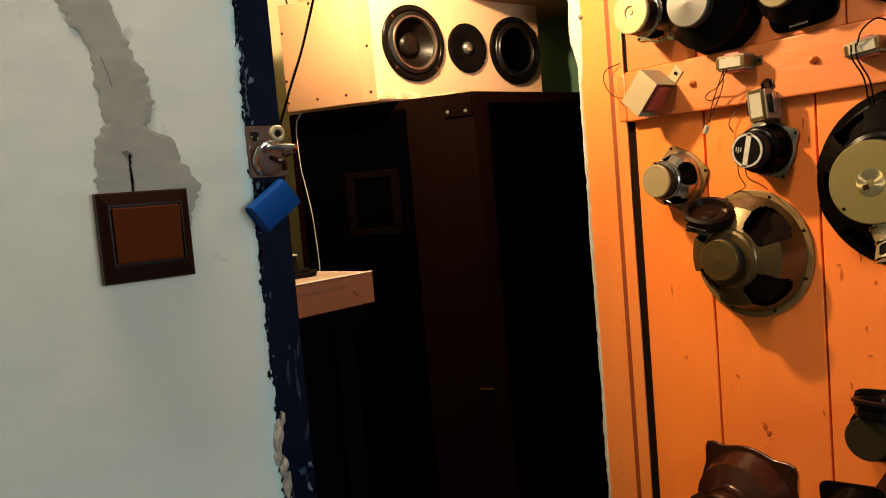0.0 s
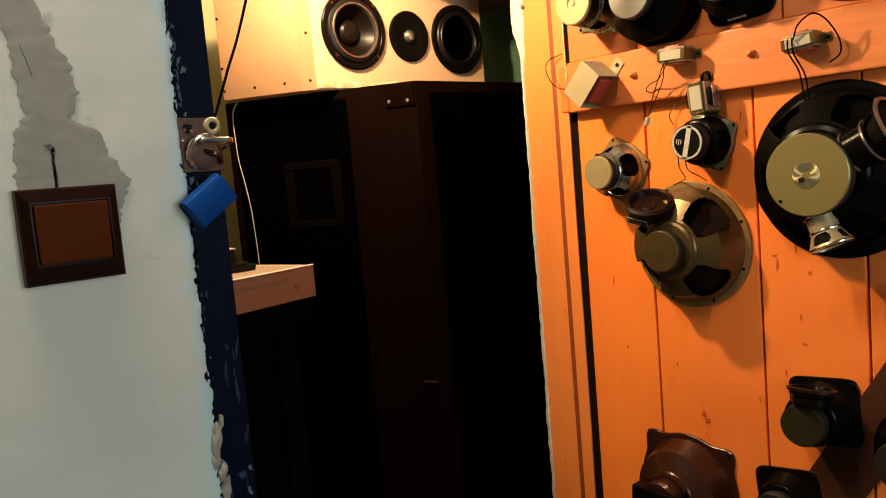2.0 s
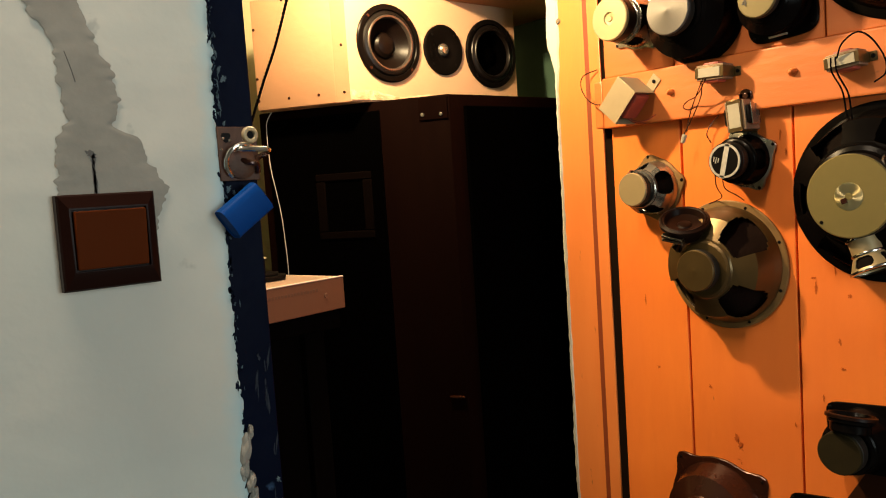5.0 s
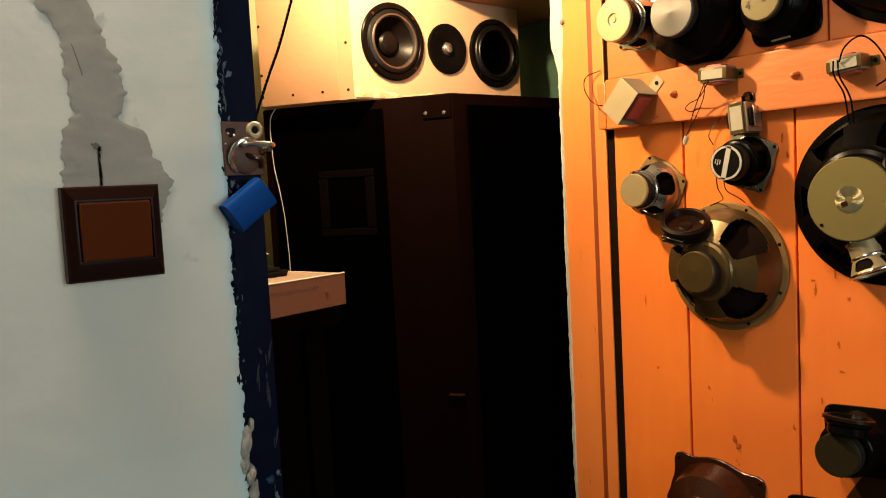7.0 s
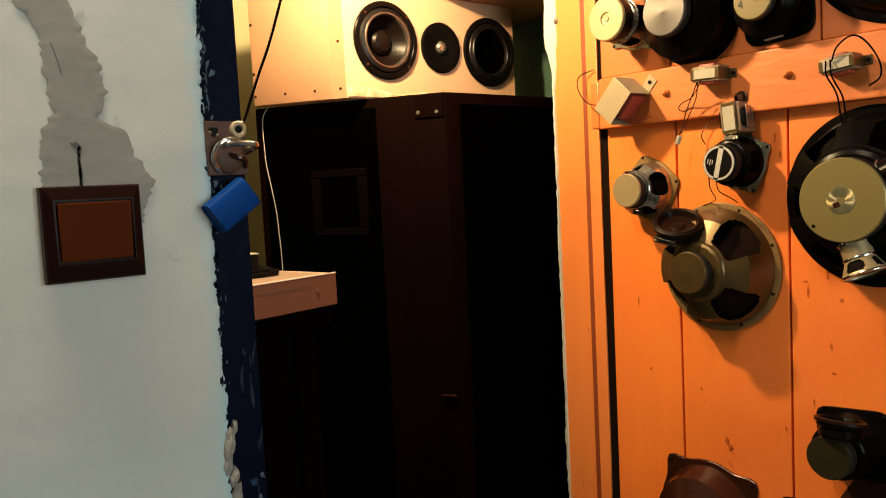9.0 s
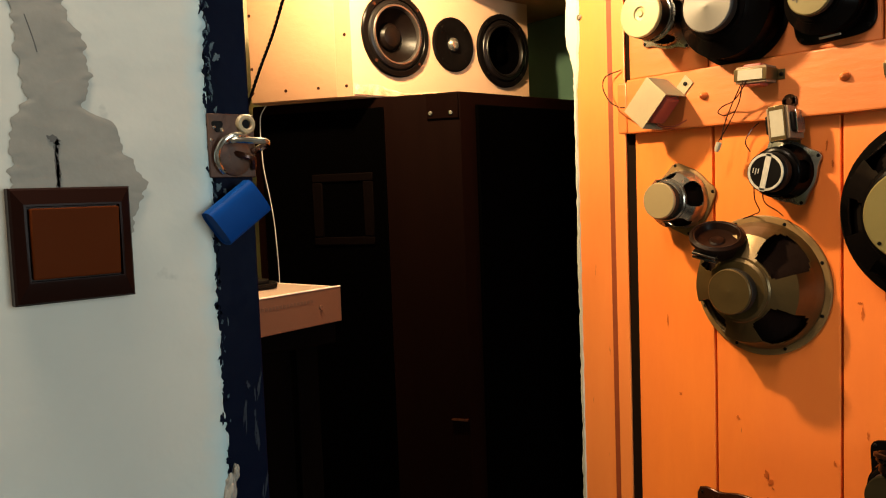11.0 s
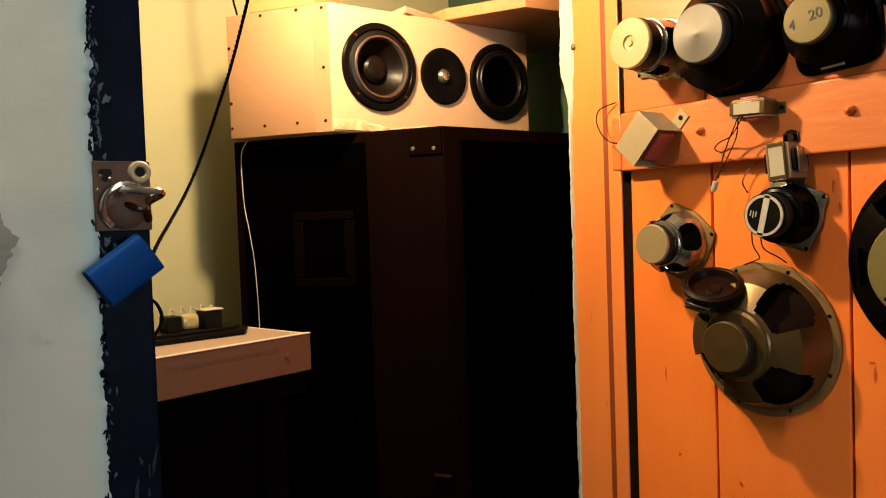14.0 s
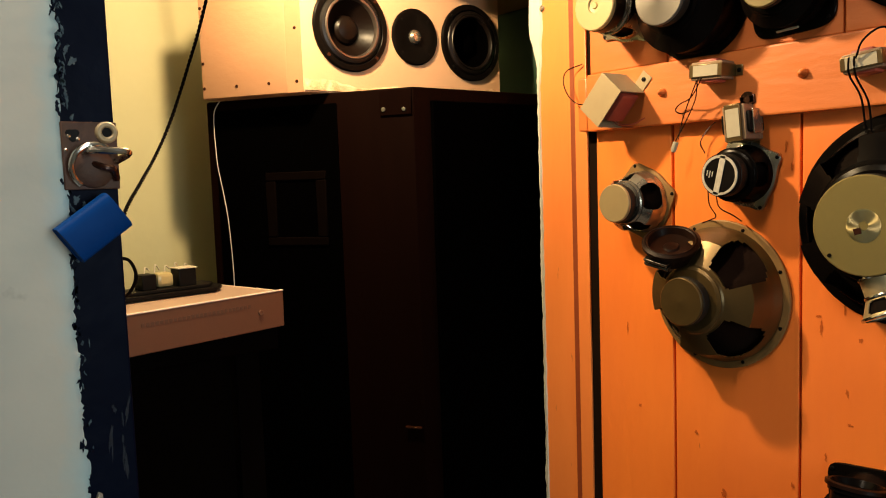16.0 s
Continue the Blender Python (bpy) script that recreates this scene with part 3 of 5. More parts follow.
for i in range(4):
    bm.faces.new((lo[i], lo[(i + 1) % 4], hi[(i + 1) % 4], hi[i]))
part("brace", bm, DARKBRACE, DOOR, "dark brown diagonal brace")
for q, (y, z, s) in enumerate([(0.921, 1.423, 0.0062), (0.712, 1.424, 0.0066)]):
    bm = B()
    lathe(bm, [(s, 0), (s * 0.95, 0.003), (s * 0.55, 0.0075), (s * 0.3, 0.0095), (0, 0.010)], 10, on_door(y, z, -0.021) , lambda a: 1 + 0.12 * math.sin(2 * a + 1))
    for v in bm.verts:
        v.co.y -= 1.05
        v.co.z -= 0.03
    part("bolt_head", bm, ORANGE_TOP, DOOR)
bm = B()
for q, (y, z, ry, rz) in enumerate([(0.836, 0.839, 0.0045, 0.0075), (0.830, 0.829, 0.0045, 0.0055), (0.827, 0.820, 0.0015, 0.0015), (0.834, 0.803, 0.0022, 0.0012), (0.829, 0.797, 0.0008, 0.003), (0.697, 1.10, 0.0022, 0.010), (0.701, 1.115, 0.004, 0.002),
                                    (1.006, 1.06, 0.0022, 0.010), (0.668, 1.13, 0.002, 0.009), (0.664, 1.02, 0.0022, 0.006), (0.735, 0.88, 0.002, 0.004), (0.882, 0.92, 0.003, 0.003),
                                    (0.676, 1.265, 0.012, 0.002), (0.745, 1.335, 0.002, 0.009), (0.752, 1.318, 0.002, 0.008), (0.737, 1.308, 0.0016, 0.006), (0.690, 0.93, 0.002, 0.006),
                                    (0.648, 1.09, 0.003, 0.004), (0.983, 0.94, 0.003, 0.003), (0.660, 0.98, 0.004, 0.002)]):
    blob(bm, y, z, ry * 0.75, rz * 0.85, 0, 70 + q, 0.0002, 24, 0.0, 1.0)
for v in bm.verts:
    v.co = Vector((-0.0002 + v.co.y, v.co.x - 1.05, v.co.z - 0.03))
part("stain", bm, STAIN, DOOR, "scuffs and dark stains in the paint")


# ---- speaker drivers ----
def tabs(n, grow, width, turn=0.0):
    def f(a):
        k = 0.0
        for q in range(n):
            d = (a - turn - 2 * math.pi * q / n + math.pi) % (2 * math.pi) - math.pi
            k = max(k, math.exp(-(d / width) ** 2))
        return 1 + grow * k
    return f


def squarish(power=6.0):
    return lambda a: (abs(math.cos(a)) ** power + abs(math.sin(a)) ** power) ** (-1 / power)


def flange_ring(bm, rin, rout, h, outline=None, lip=0.0, seg=72):
    rings = []
    for r, z, o in ((rin, 0, 0), (rout, 0, 1), (rout, h * 0.7, 1), (rout * 0.985, h, 1), (rin * 1.02, h + lip, 0), (rin, h + lip, 0)):
        ring = []
        for i in range(seg):
            a = 2 * math.pi * i / seg
            k = outline(a) if (outline and o) else 1.0
            ring.append(bm.verts.new((r * k * math.cos(a), r * k * math.sin(a), z)))
        rings.append(ring)
    for q in range(6):
        a, b = rings[q], rings[(q + 1) % 6]
        for i in range(seg):
            j = (i + 1) % seg
            bm.faces.new((a[i], a[j], b[j], b[i]))


def basket_shell(bm, prof, arms, solid, seg, turn=0.0, thick=0.0014, hole_rows=(1, 2)):
    """A pressed basket: a turned shell with round-cornered windows between its arms."""
    fine, where = [], []
    for k in range(len(prof) - 1):
        n = 9 if k in hole_rows else 1
        for q in range(n):
            t = q / n
            fine.append(tuple(a * (1 - t) + b * t for a, b in zip(prof[k], prof[k + 1])))
            where.append((k - hole_rows[0] + (q + 0.5) / n) / len(hole_rows) * 2 - 1 if k in hole_rows else None)
    fine.append(prof[-1])
    grid = [[bm.verts.new((r * math.cos(2 * math.pi * i / seg + turn), r * math.sin(2 * math.pi * i / seg + turn), z)) for i in range(seg)] for r, z in fine]
    fs = []
    for k in range(len(fine) - 1):
        for i in range(seg):
            u = (((i + 0.5) * arms / seg) % 1.0 - solid) / (1 - solid) * 2 - 1
            if where[k] is not None and abs(u) ** 4 + abs(where[k]) ** 4 < 1:
                continue
            j = (i + 1) % seg
            fs.append(bm.faces.new((grid[k][i], grid[k][j], grid[k + 1][j], grid[k + 1][i])))
    bmesh.ops.recalc_face_normals(bm, faces=fs)
    bmesh.ops.solidify(bm, geom=fs, thickness=thick)
    for v in [v for v in bm.verts if not v.link_faces]:
        bm.verts.remove(v)


def driver(name, m, label, R, depth, mag_r, mag_h, basket, flange, magnet, plate, cone=PAPER, arms=4, solid=0.45, turn=0.0, outline=None,
           neck=None, holes=4, hole_at=0.94, vent=0.0, waist=0.62, plate_h=0.004, closed=False, group="old speaker drivers", cover=False, hole_turn=0.0, dimple=False, neck_mat=None, rim=None):
    """A bare loudspeaker driver that lies face down on its flange, its magnet standing out."""
    ob = base(name, m, label, "speaker driver", group)
    bm = B()
    fh = 0.004
    flange_ring(bm, R * 0.86, R, fh, outline, 0.0015)
    part("flange", bm, flange, ob)
    neck = neck or mag_r * 1.08
    top = depth - mag_h
    prof = [(R * 0.92, fh * 0.6), (R * 0.90, fh + top * 0.07), (R * 0.86, fh + top * 0.17), (neck + (R - neck) * waist * 0.62, top * 0.66), (neck * 1.12, top * 0.90), (neck * 0.98, top), (mag_r * 0.3, top + 0.001)]
    bm = B()
    basket_shell(bm, prof, arms, solid, arms * (12 if closed else 36), turn, hole_rows=() if closed else (2, 3))
    part("basket", bm, basket, ob)
    bm = B()
    lathe(bm, [(neck * 0.9, top * 0.80), (neck * 1.16, top * 0.82), (neck * 1.18, top * 0.88), (neck * 1.06, top * 0.90), (neck * 1.08, top * 0.97), (neck * 0.98, top), (neck * 0.5, top + 0.0004)], 44)
    part("neck_ring", bm, neck_mat or basket, ob)
    if rim:
        bm = B()
        lathe(bm, [(R * 0.835, fh), (R * 0.845, fh + 0.0042), (R * 0.868, fh + 0.0050), (R * 0.885, fh + 0.0042), (R * 0.895, fh)], 64)
        part("rim_bead", bm, rim, ob)
    bm = B()
    lathe(bm, [(R * 0.87, 0.003), (R * 0.74, top * 0.22), (neck * 0.75, top * 0.72), (neck * 0.45, top * 0.80), (0, top * 0.80)], 40)
    part("cone", bm, cone, ob)
    bm = B()
    b = 0.0022
    lathe(bm, [(0, top + 0.0005), (mag_r * 0.93, top + 0.0005), (mag_r * 0.93, top + 0.004), (mag_r - b, top + 0.0045), (mag_r, top + 0.0045 + b), (mag_r, depth - plate_h - b), (mag_r - b, depth - plate_h), (0, depth - plate_h)], 44)
    part("magnet", bm, magnet, ob)
    bm = B()
    pr = mag_r * (1.02 if cover else 0.985)
    low = depth - plate_h
    prof = [(0, low - 0.0005), (pr, low - 0.0005), (pr, depth - 0.0014), (pr - 0.0014, depth)]
    if cover:
        prof = [(0, low - 0.0005), (pr, low - mag_h * 0.35), (pr, depth - 0.004), (pr - 0.002, depth - 0.001), (pr - 0.005, depth)]
    if vent:
        prof += [(vent, depth), (vent * 0.9, depth - 0.0025), (vent * 0.5, depth - 0.003), (vent * 0.35, depth - 0.001), (0, depth - 0.001)]
    else:
        prof += [(mag_r * 0.2, depth), (mag_r * 0.08, depth + 0.0006 if dimple else depth), (0, depth + (0.0008 if dimple else 0))]
    lathe(bm, prof, 44)
    part("back_plate", bm, plate, ob)
    for q in range(holes):
        a = 2 * math.pi * (q + 0.5) / holes + hole_turn
        k = outline(a) if outline else 1.0
        bm = B()
        lathe(bm, [(0.0026, fh - 0.001), (0.0026, fh + 0.0012), (0.0016, fh + 0.002), (0, fh + 0.0021)], 10, Matrix.Translation((R * hole_at * k * math.cos(a), R * hole_at * k * math.sin(a), 0)))
        part("screw", bm, BLACK, ob)
    return ob


BAT = DOOR_X - 0.0215
UPPER = BAT + RECESS
# cream-backed mid driver at the top of the door
driver("mid_driver", on_door(0.985, 1.551, UPPER, 35), "mid-size speaker driver with a cream magnet cover and steel basket", 0.046, 0.083, 0.0365, 0.030,
       STEEL, STEEL, FERRITE, CREAM, arms=4, solid=0.40, outline=tabs(4, 0.30, 0.20), vent=0.011, plate_h=0.006, neck=0.033, hole_at=0.93, hole_turn=-math.pi / 4)
# black deep woofer with a silver plate
driver("black_woofer", on_door(0.867, 1.539, UPPER, 20), "black enamelled woofer driver with a plain silver magnet plate", 0.079, 0.092, 0.0385, 0.022,
       BLACK_SATIN, BLACK_SATIN, FERRITE, TURNED, arms=6, solid=0.55, closed=True, holes=8, waist=1.25, dimple=True)
# square black driver with writing on its magnet
WRITTEN = driver("square_driver", on_door(0.731, 1.530, UPPER, 4), "square black speaker driver, figures written on its gold magnet", 0.055, 0.074, 0.0295, 0.018,
                 BLACK_SATIN, BLACK_SATIN, FERRITE, GOLD_DARK, arms=4, solid=0.6, closed=True, outline=squarish(5), holes=4, hole_at=0.93, waist=1.3)
driver("far_woofer", on_door(0.552, 1.612, UPPER, 10), "black woofer driver high on the plank door", 0.141, 0.120, 0.055, 0.024,
       BLACK_SATIN, BLACK_SATIN, FERRITE, STEEL, arms=6, solid=0.5, closed=True, holes=8, waist=1.25)
# small silver driver
driver("small_driver", on_door(0.973, 1.263, DOOR_X, 12), "small silver speaker driver with a dull gold flange", 0.052, 0.071, 0.0290, 0.019,
       STEEL, RIM_GOLD, FERRITE, TAN, arms=4, solid=0.38, outline=tabs(4, 0.16, 0.26), holes=4, hole_at=0.93, neck=0.029, hole_turn=-math.pi / 4, waist=1.1, turn=0.5, neck_mat=FERRITE, rim=STEEL)
# ring-marked black driver
RINGED = driver("ringed_driver", on_door(0.800, 1.300, DOOR_X, 25), "small black speaker driver with a white ring and taped magnet", 0.044, 0.067, 0.0285, 0.024,
                BLACK_SATIN, STEEL, FERRITE, BLACK, arms=4, solid=0.42, outline=tabs(4, 0.22, 0.24), holes=4, hole_at=0.93, hole_turn=-math.pi / 4, rim=STEEL)
bm = B()
flange_ring(bm, 0.0228, 0.0262, 0.0014, None, 0.0)
for v in bm.verts:
    v.co.z += 0.0668
part("white_ring", bm, RING_WHITE, RINGED, "worn white ring")
bm = B()
box(bm, -0.0042, 0.0042, -0.027, 0.027, 0.0672, 0.0682, 0.0004, pose(0, 0, 0, 0, 0, -38))
part("tape", bm, RING_WHITE, RINGED, "strip of pale tape across the magnet")
bm = B()
for q in range(3):
    box(bm, -0.019 + q * 0.0038, -0.0178 + q * 0.0038, -0.004 - 0.002 * (q % 2), 0.003, 0.0671, 0.0678, 0, pose(0, 0, 0, 0, 0, -38))
part("print_bar", bm, RING_WHITE, RINGED, "worn white print")
# the large open-framed driver
driver("open_woofer", on_door(0.842, 1.131, DOOR_X, 0), "large speaker driver with an olive-gold open basket and brown cone", 0.106, 0.096, 0.0335, 0.022,
       BRONZE, RIM_GOLD, FERRITE, BRONZE, cone=PAPER_LIGHT, arms=4, solid=0.46, turn=-0.42, holes=8, neck=0.043, waist=0.95, dimple=True, rim=RIM_GOLD)
# the largest driver with a gold magnet
BIG = driver("big_woofer", on_door(0.5985, 1.241, DOOR_X, 0), "largest black woofer driver with a wide dull gold magnet plate", 0.1275, 0.113, 0.0565, 0.026,
             BLACK_SATIN, BLACK_SATIN, FERRITE, GOLD, arms=6, solid=0.5, holes=8, waist=1.0, vent=0.0, turn=0.3, closed=False)
bm = B()
lathe(bm, [(0.0185, 0.1126), (0.0185, 0.1132), (0.0160, 0.1136), (0.0050, 0.1130), (0.0012, 0.1128)], 64)
part("polished_boss", bm, POLISHED, BIG, "polished ring in the middle of the magnet")
bm = B()
box(bm, -0.0115, -0.0035, -0.0075, -0.0005, 0.1133, 0.1141, 0.0002, pose(0, 0, 0, 0, 0, 18))
part("punch_mark", bm, RUST, BIG)
bm = B()
lathe(bm, [(0.0024, 0.1125), (0.0024, 0.1138), (0, 0.1138)], 12, Matrix.Translation((-0.036, -0.034, 0)))
part("plate_hole", bm, BLACK, BIG)
# low drivers
BROWN = driver("brown_driver", on_door(0.873, 0.704, DOOR_X, -4), "eared round-framed speaker driver of brown lacquered steel", 0.093, 0.098, 0.036, 0.030,
               RUST, RUST, RUST, RUST, cone=PAPER, arms=4, solid=0.5, outline=tabs(4, 0.24, 0.20, math.pi / 4), holes=4, hole_at=0.93, hole_turn=0, closed=True, waist=1.0, turn=0.4)
bm = B()
box(bm, -0.048, 0.040, -0.050, 0.022, 0.066, 0.105, 0.004)
part("magnet_yoke", bm, BLACK_SATIN, BROWN, "dark square magnet yoke")
driver("flat_driver", on_door(0.632, 0.880, DOOR_X, 4), "black square speaker driver with a dusty grey magnet", 0.052, 0.086, 0.0310, 0.026,
       BLACK_SATIN, BLACK_SATIN, FERRITE, DUSTY, arms=4, solid=0.5, outline=squarish(8), holes=4, hole_at=0.93, closed=True, hole_turn=0)
driver("low_driver", on_door(0.692, 0.724, DOOR_X, 6), "small black square speaker driver low on the door", 0.052, 0.058, 0.030, 0.020,
       BLACK_SATIN, BLACK_SATIN, FERRITE, FERRITE, arms=4, solid=0.5, outline=squarish(8), holes=4, hole_at=0.93, closed=True, hole_turn=0)
driver("side_driver", on_door(0.505, 0.845, DOOR_X, 0), "black speaker driver low on the door", 0.060, 0.080, 0.034, 0.022,
       BLACK_SATIN, BLACK_SATIN, FERRITE, FERRITE, arms=4, solid=0.5, holes=4, closed=True)


driver("low_woofer", on_door(0.515, 0.600, DOOR_X, 0), "wide black woofer driver at the foot of the door", 0.120, 0.100, 0.050, 0.024,
       BLACK_SATIN, BLACK_SATIN, FERRITE, FERRITE, arms=6, solid=0.5, holes=8, closed=True, waist=1.2)


def tweeter(name, m, label, R, h, ring_mat, body_mat, strip=True):
    """A small cup-shaped tweeter that lies on another driver."""
    ob = base(name, m, label, "tweeter", "small tweeters")
    bm = B()
    lathe(bm, [(0, 0), (R * 0.74, 0), (R * 0.78, 0.002), (R * 0.78, h * 0.45), (R * 0.90, h * 0.55), (R * 0.92, h * 0.9), (R * 0.84, h), (R * 0.80, h * 0.97), (R * 0.70, h * 0.66), (R * 0.30, h * 0.58), (R * 0.24, h * 0.66), (0, h * 0.72)], 32)
    part("body", bm, body_mat, ob)
    bm = B()
    lathe(bm, [(R * 0.92, h * 0.72), (R, h * 0.76), (R, h * 0.92), (R * 0.9, h * 0.98), (R * 0.86, h * 0.9), (R * 0.92, h * 0.72)], 32)
    part("rim", bm, ring_mat, ob)
    if strip:
        bm = B()
        box(bm, -R * 0.5, R * 0.4, -R * 0.98, -R * 0.72, h * 0.16, h * 0.34, 0.0008)
        box(bm, -R * 0.5, R * 0.4, -R * 1.02, -R * 0.80, h * 0.44, h * 0.58, 0.0008)
        part("terminal_strip", bm, CHROME, ob, "shiny terminal strip")
    return ob


# the cup tweeter that rests on the open woofer's basket
tweeter("cup_tweeter", on_door(0.880, 1.188, 0.285, -14, -64, 8), "small dark brown cup tweeter resting on the open basket", 0.040, 0.028, CUP, CUP)
# small drivers clamped to the largest one
def clamped(name, m, label, R, h, body, rim):
    """A small open-backed driver: stepped body, bright rings, a windowed skirt and a chrome lip."""
    ob = base(name, m, label, "tweeter", "small tweeters")
    bm = B()
    lathe(bm, [(0, 0), (R * 0.58, 0), (R * 0.62, 0.001), (R * 0.62, h * 0.50), (R * 0.60, h * 0.52), (0, h * 0.52)], 36)
    part("magnet_cup", bm, body, ob)
    bm = B()
    basket_shell(bm, [(R * 0.60, h * 0.50), (R * 0.66, h * 0.56), (R * 0.90, h * 0.88), (R * 0.94, h * 0.94)], 4, 0.35, 96, 0.3, 0.0012, (1,))
    part("skirt", bm, body, ob)
    bm = B()
    lathe(bm, [(R * 0.58, h * 0.58), (R * 0.82, h * 0.90), (R * 0.40, h * 0.92), (0, h * 0.92)], 32)
    part("cone", bm, PAPER, ob)
    for k, (r, z) in enumerate(((0.64, 0.02), (0.645, 0.48), (0.96, 0.95))):
        bm = B()
        lathe(bm, [(R * r * 0.94, h * z - 0.0016), (R * r * 1.03, h * z - 0.0012), (R * r * 1.05, h * z + 0.0004), (R * r * 1.03, h * z + 0.0020), (R * r * 0.92, h * z + 0.0024)], 40)
        part("ring", bm, rim, ob)
    return ob


def aimed(y, z, x, right, up, out):
    """The pose of a thing on the door whose axis points right, up and out of it by these amounts."""
    d = Vector((-out, -right, up))
    return Matrix.Translation((x, y, z)) @ d.to_track_quat("Z", "Y").to_matrix().to_4x4()


clamped("chrome_tweeter", aimed(0.596, 1.184, 0.262, 0.42, -1.0, 0.10), "small open driver with chrome rings clamped to the largest woofer", 0.031, 0.047, TAN, CHROME)
clamped("chrome_tweeter", aimed(0.553, 1.266, 0.268, 0.85, 0.42, 0.05), "small dark driver with chrome rings on the largest woofer", 0.045, 0.066, BLACK_SATIN, STEEL)
tweeter("cup_tweeter", aimed(0.622, 0.910, 0.272, 0.02, 1.0, -0.20), "dark brown cup tweeter standing on a driver's magnet", 0.034, 0.026, CUP, BLACK_SATIN, False)

# ---- transformers on the batten ----
def transformer(name, m, label, w, h, d, cover, sticker=True, coil=REDTAPE, tab_len=0.012):
    """A small mains transformer: laminated core, wound coil, strap with two feet, sticker."""
    ob = base(name, m, label, "transformer", "small transformers")
    bm = B()
    box(bm, -w / 2, w / 2, -h / 2, h / 2, 0.002, d * 0.80, 0.0012)
    part("core", bm, LAMINATE, ob)
    bm = B()
    box(bm, -w * 0.30, w * 0.30, -h * 0.66, h * 0.66, d * 0.10, d * 0.74, 0.003)
    part("coil", bm, coil, ob)
    bm = B()
    box(bm, -w / 2 - 0.001, w / 2 + 0.001, -h * 0.36, h * 0.36, d * 0.80, d * 0.86, 0.0008)
    for s in (-1, 1):
        box(bm, *sorted((s * (w / 2 + 0.0002), s * (w / 2 + 0.0016))), -h * 0.36, h * 0.36, 0.001, d * 0.86, 0.0005)
        box(bm, *sorted((s * (w / 2 + 0.0002), s * (w / 2 + tab_len))), -h * 0.30, h * 0.30, 0.0, 0.0016, 0.0005)
    part("strap", bm, cover, ob)
    for s in (-1, 1):
        bm = B()
        lathe(bm, [(0.0030, 0.001), (0.0030, 0.003), (0.0018, 0.004), (0, 0.0042)], 10, Matrix.Translation((s * (w / 2 + tab_len * 0.6), 0, 0)))
        part("screw", bm, BLACK, ob)
    if sticker:
        bm = B()
        box(bm, -w * 0.40, w * 0.40, -h * 0.30, h * 0.30, d * 0.861, d * 0.871)
        part("sticker", bm, LABEL, ob, "white paper sticker")
    return ob


def bell_transformer():
    """A folded sheet cover over a small transformer."""
    ob = base("covered_transformer", on_door(0.9735, 1.401, BAT, -42), "transformer under a folded beige-grey sheet cover", "transformer", "small transformers")
    w, h, d = 0.046, 0.066, 0.056
    t = 0.0014
    bm = B()
    box(bm, -w, 0, -h / 2, h / 2, d - t, d, 0.0006)
    box(bm, -w, 0, h / 2 - t, h / 2, 0.0, d - t, 0.0004)
    box(bm, -w, 0, -h / 2, -h / 2 + t, 0.0, d - t, 0.0004)
    box(bm, -w * 0.5, -w * 0.08, h / 2, h / 2 + 0.024, 0.0, 0.0016, 0.0006)
    part("cover", bm, GREYCOVER, ob)
    bm = B()
    box(bm, -w + 0.006, -0.002, -h * 0.36, h * 0.36, 0.002, d - 0.016, 0.004)
    part("coil", bm, REDTAPE, ob, "coil wound in dark red tape")
    bm = B()
    box(bm, -w + 0.002, -0.010, -h / 2 + 0.004, h / 2 - 0.004, 0.0, d - 0.004, 0.001)
    part("core", bm, LAMINATE, ob)
    bm = B()
    lathe(bm, [(0.0034, 0.001), (0.0034, 0.003), (0, 0.0042)], 10, Matrix.Translation((-w * 0.29, h / 2 + 0.014, 0)))
    part("screw", bm, BLACK, ob)
    return ob


bell_transformer()
transformer("small_transformer", on_door(0.828, 1.440, BAT, -2), "small transformer with a white sticker on the batten", 0.046, 0.024, 0.040, BRONZE)
transformer("small_transformer", on_door(0.628, 1.425, BAT, 6), "small transformer with pale sticker and looped black wires", 0.044, 0.022, 0.040, BRONZE)
CLAMP = transformer("clamp_transformer", on_door(0.793, 1.368, DOOR_X, 95), "dark clamp transformer with a pale sticker below the batten", 0.046, 0.032, 0.055, BRONZE, coil=BLACK, tab_len=0.022)


transformer("plank_transformer", on_door(0.511, 1.048, DOOR_X, 88), "small transformer with a pale sticker screwed to the planks", 0.058, 0.034, 0.048, BLACK, tab_len=0.014)
bm = B()
box(bm, 0.0235, 0.036, -0.020, 0.002, 0.018, 0.024, 0.002)
lathe(bm, [(0.0105, 0.018), (0.0105, 0.023), (0.0095, 0.024), (0.0045, 0.024), (0.004, 0.021), (0, 0.021)], 24, Matrix.Translation((0.030, -0.009, 0)))
part("mounting_ear", bm, RUST, CLAMP, "brown mounting ear with a hole")
bm = B()
box(bm, -0.016, 0.016, -0.0235, -0.0215, 0.014, 0.036, 0.0006)
part("coil_plate", bm, STEEL, CLAMP, "dull metal plate on the coil")


def wires(name, label, runs, mat, radius, category="wire"):
    ob = None
    for run in runs:
        bm = B()
        sweep(bm, smooth_path(run, 8), radius, 6)
        if ob is None:
            ob = thing(name, bm, mat, label, category)
        else:
            part("strand", bm, mat, ob)
    return ob


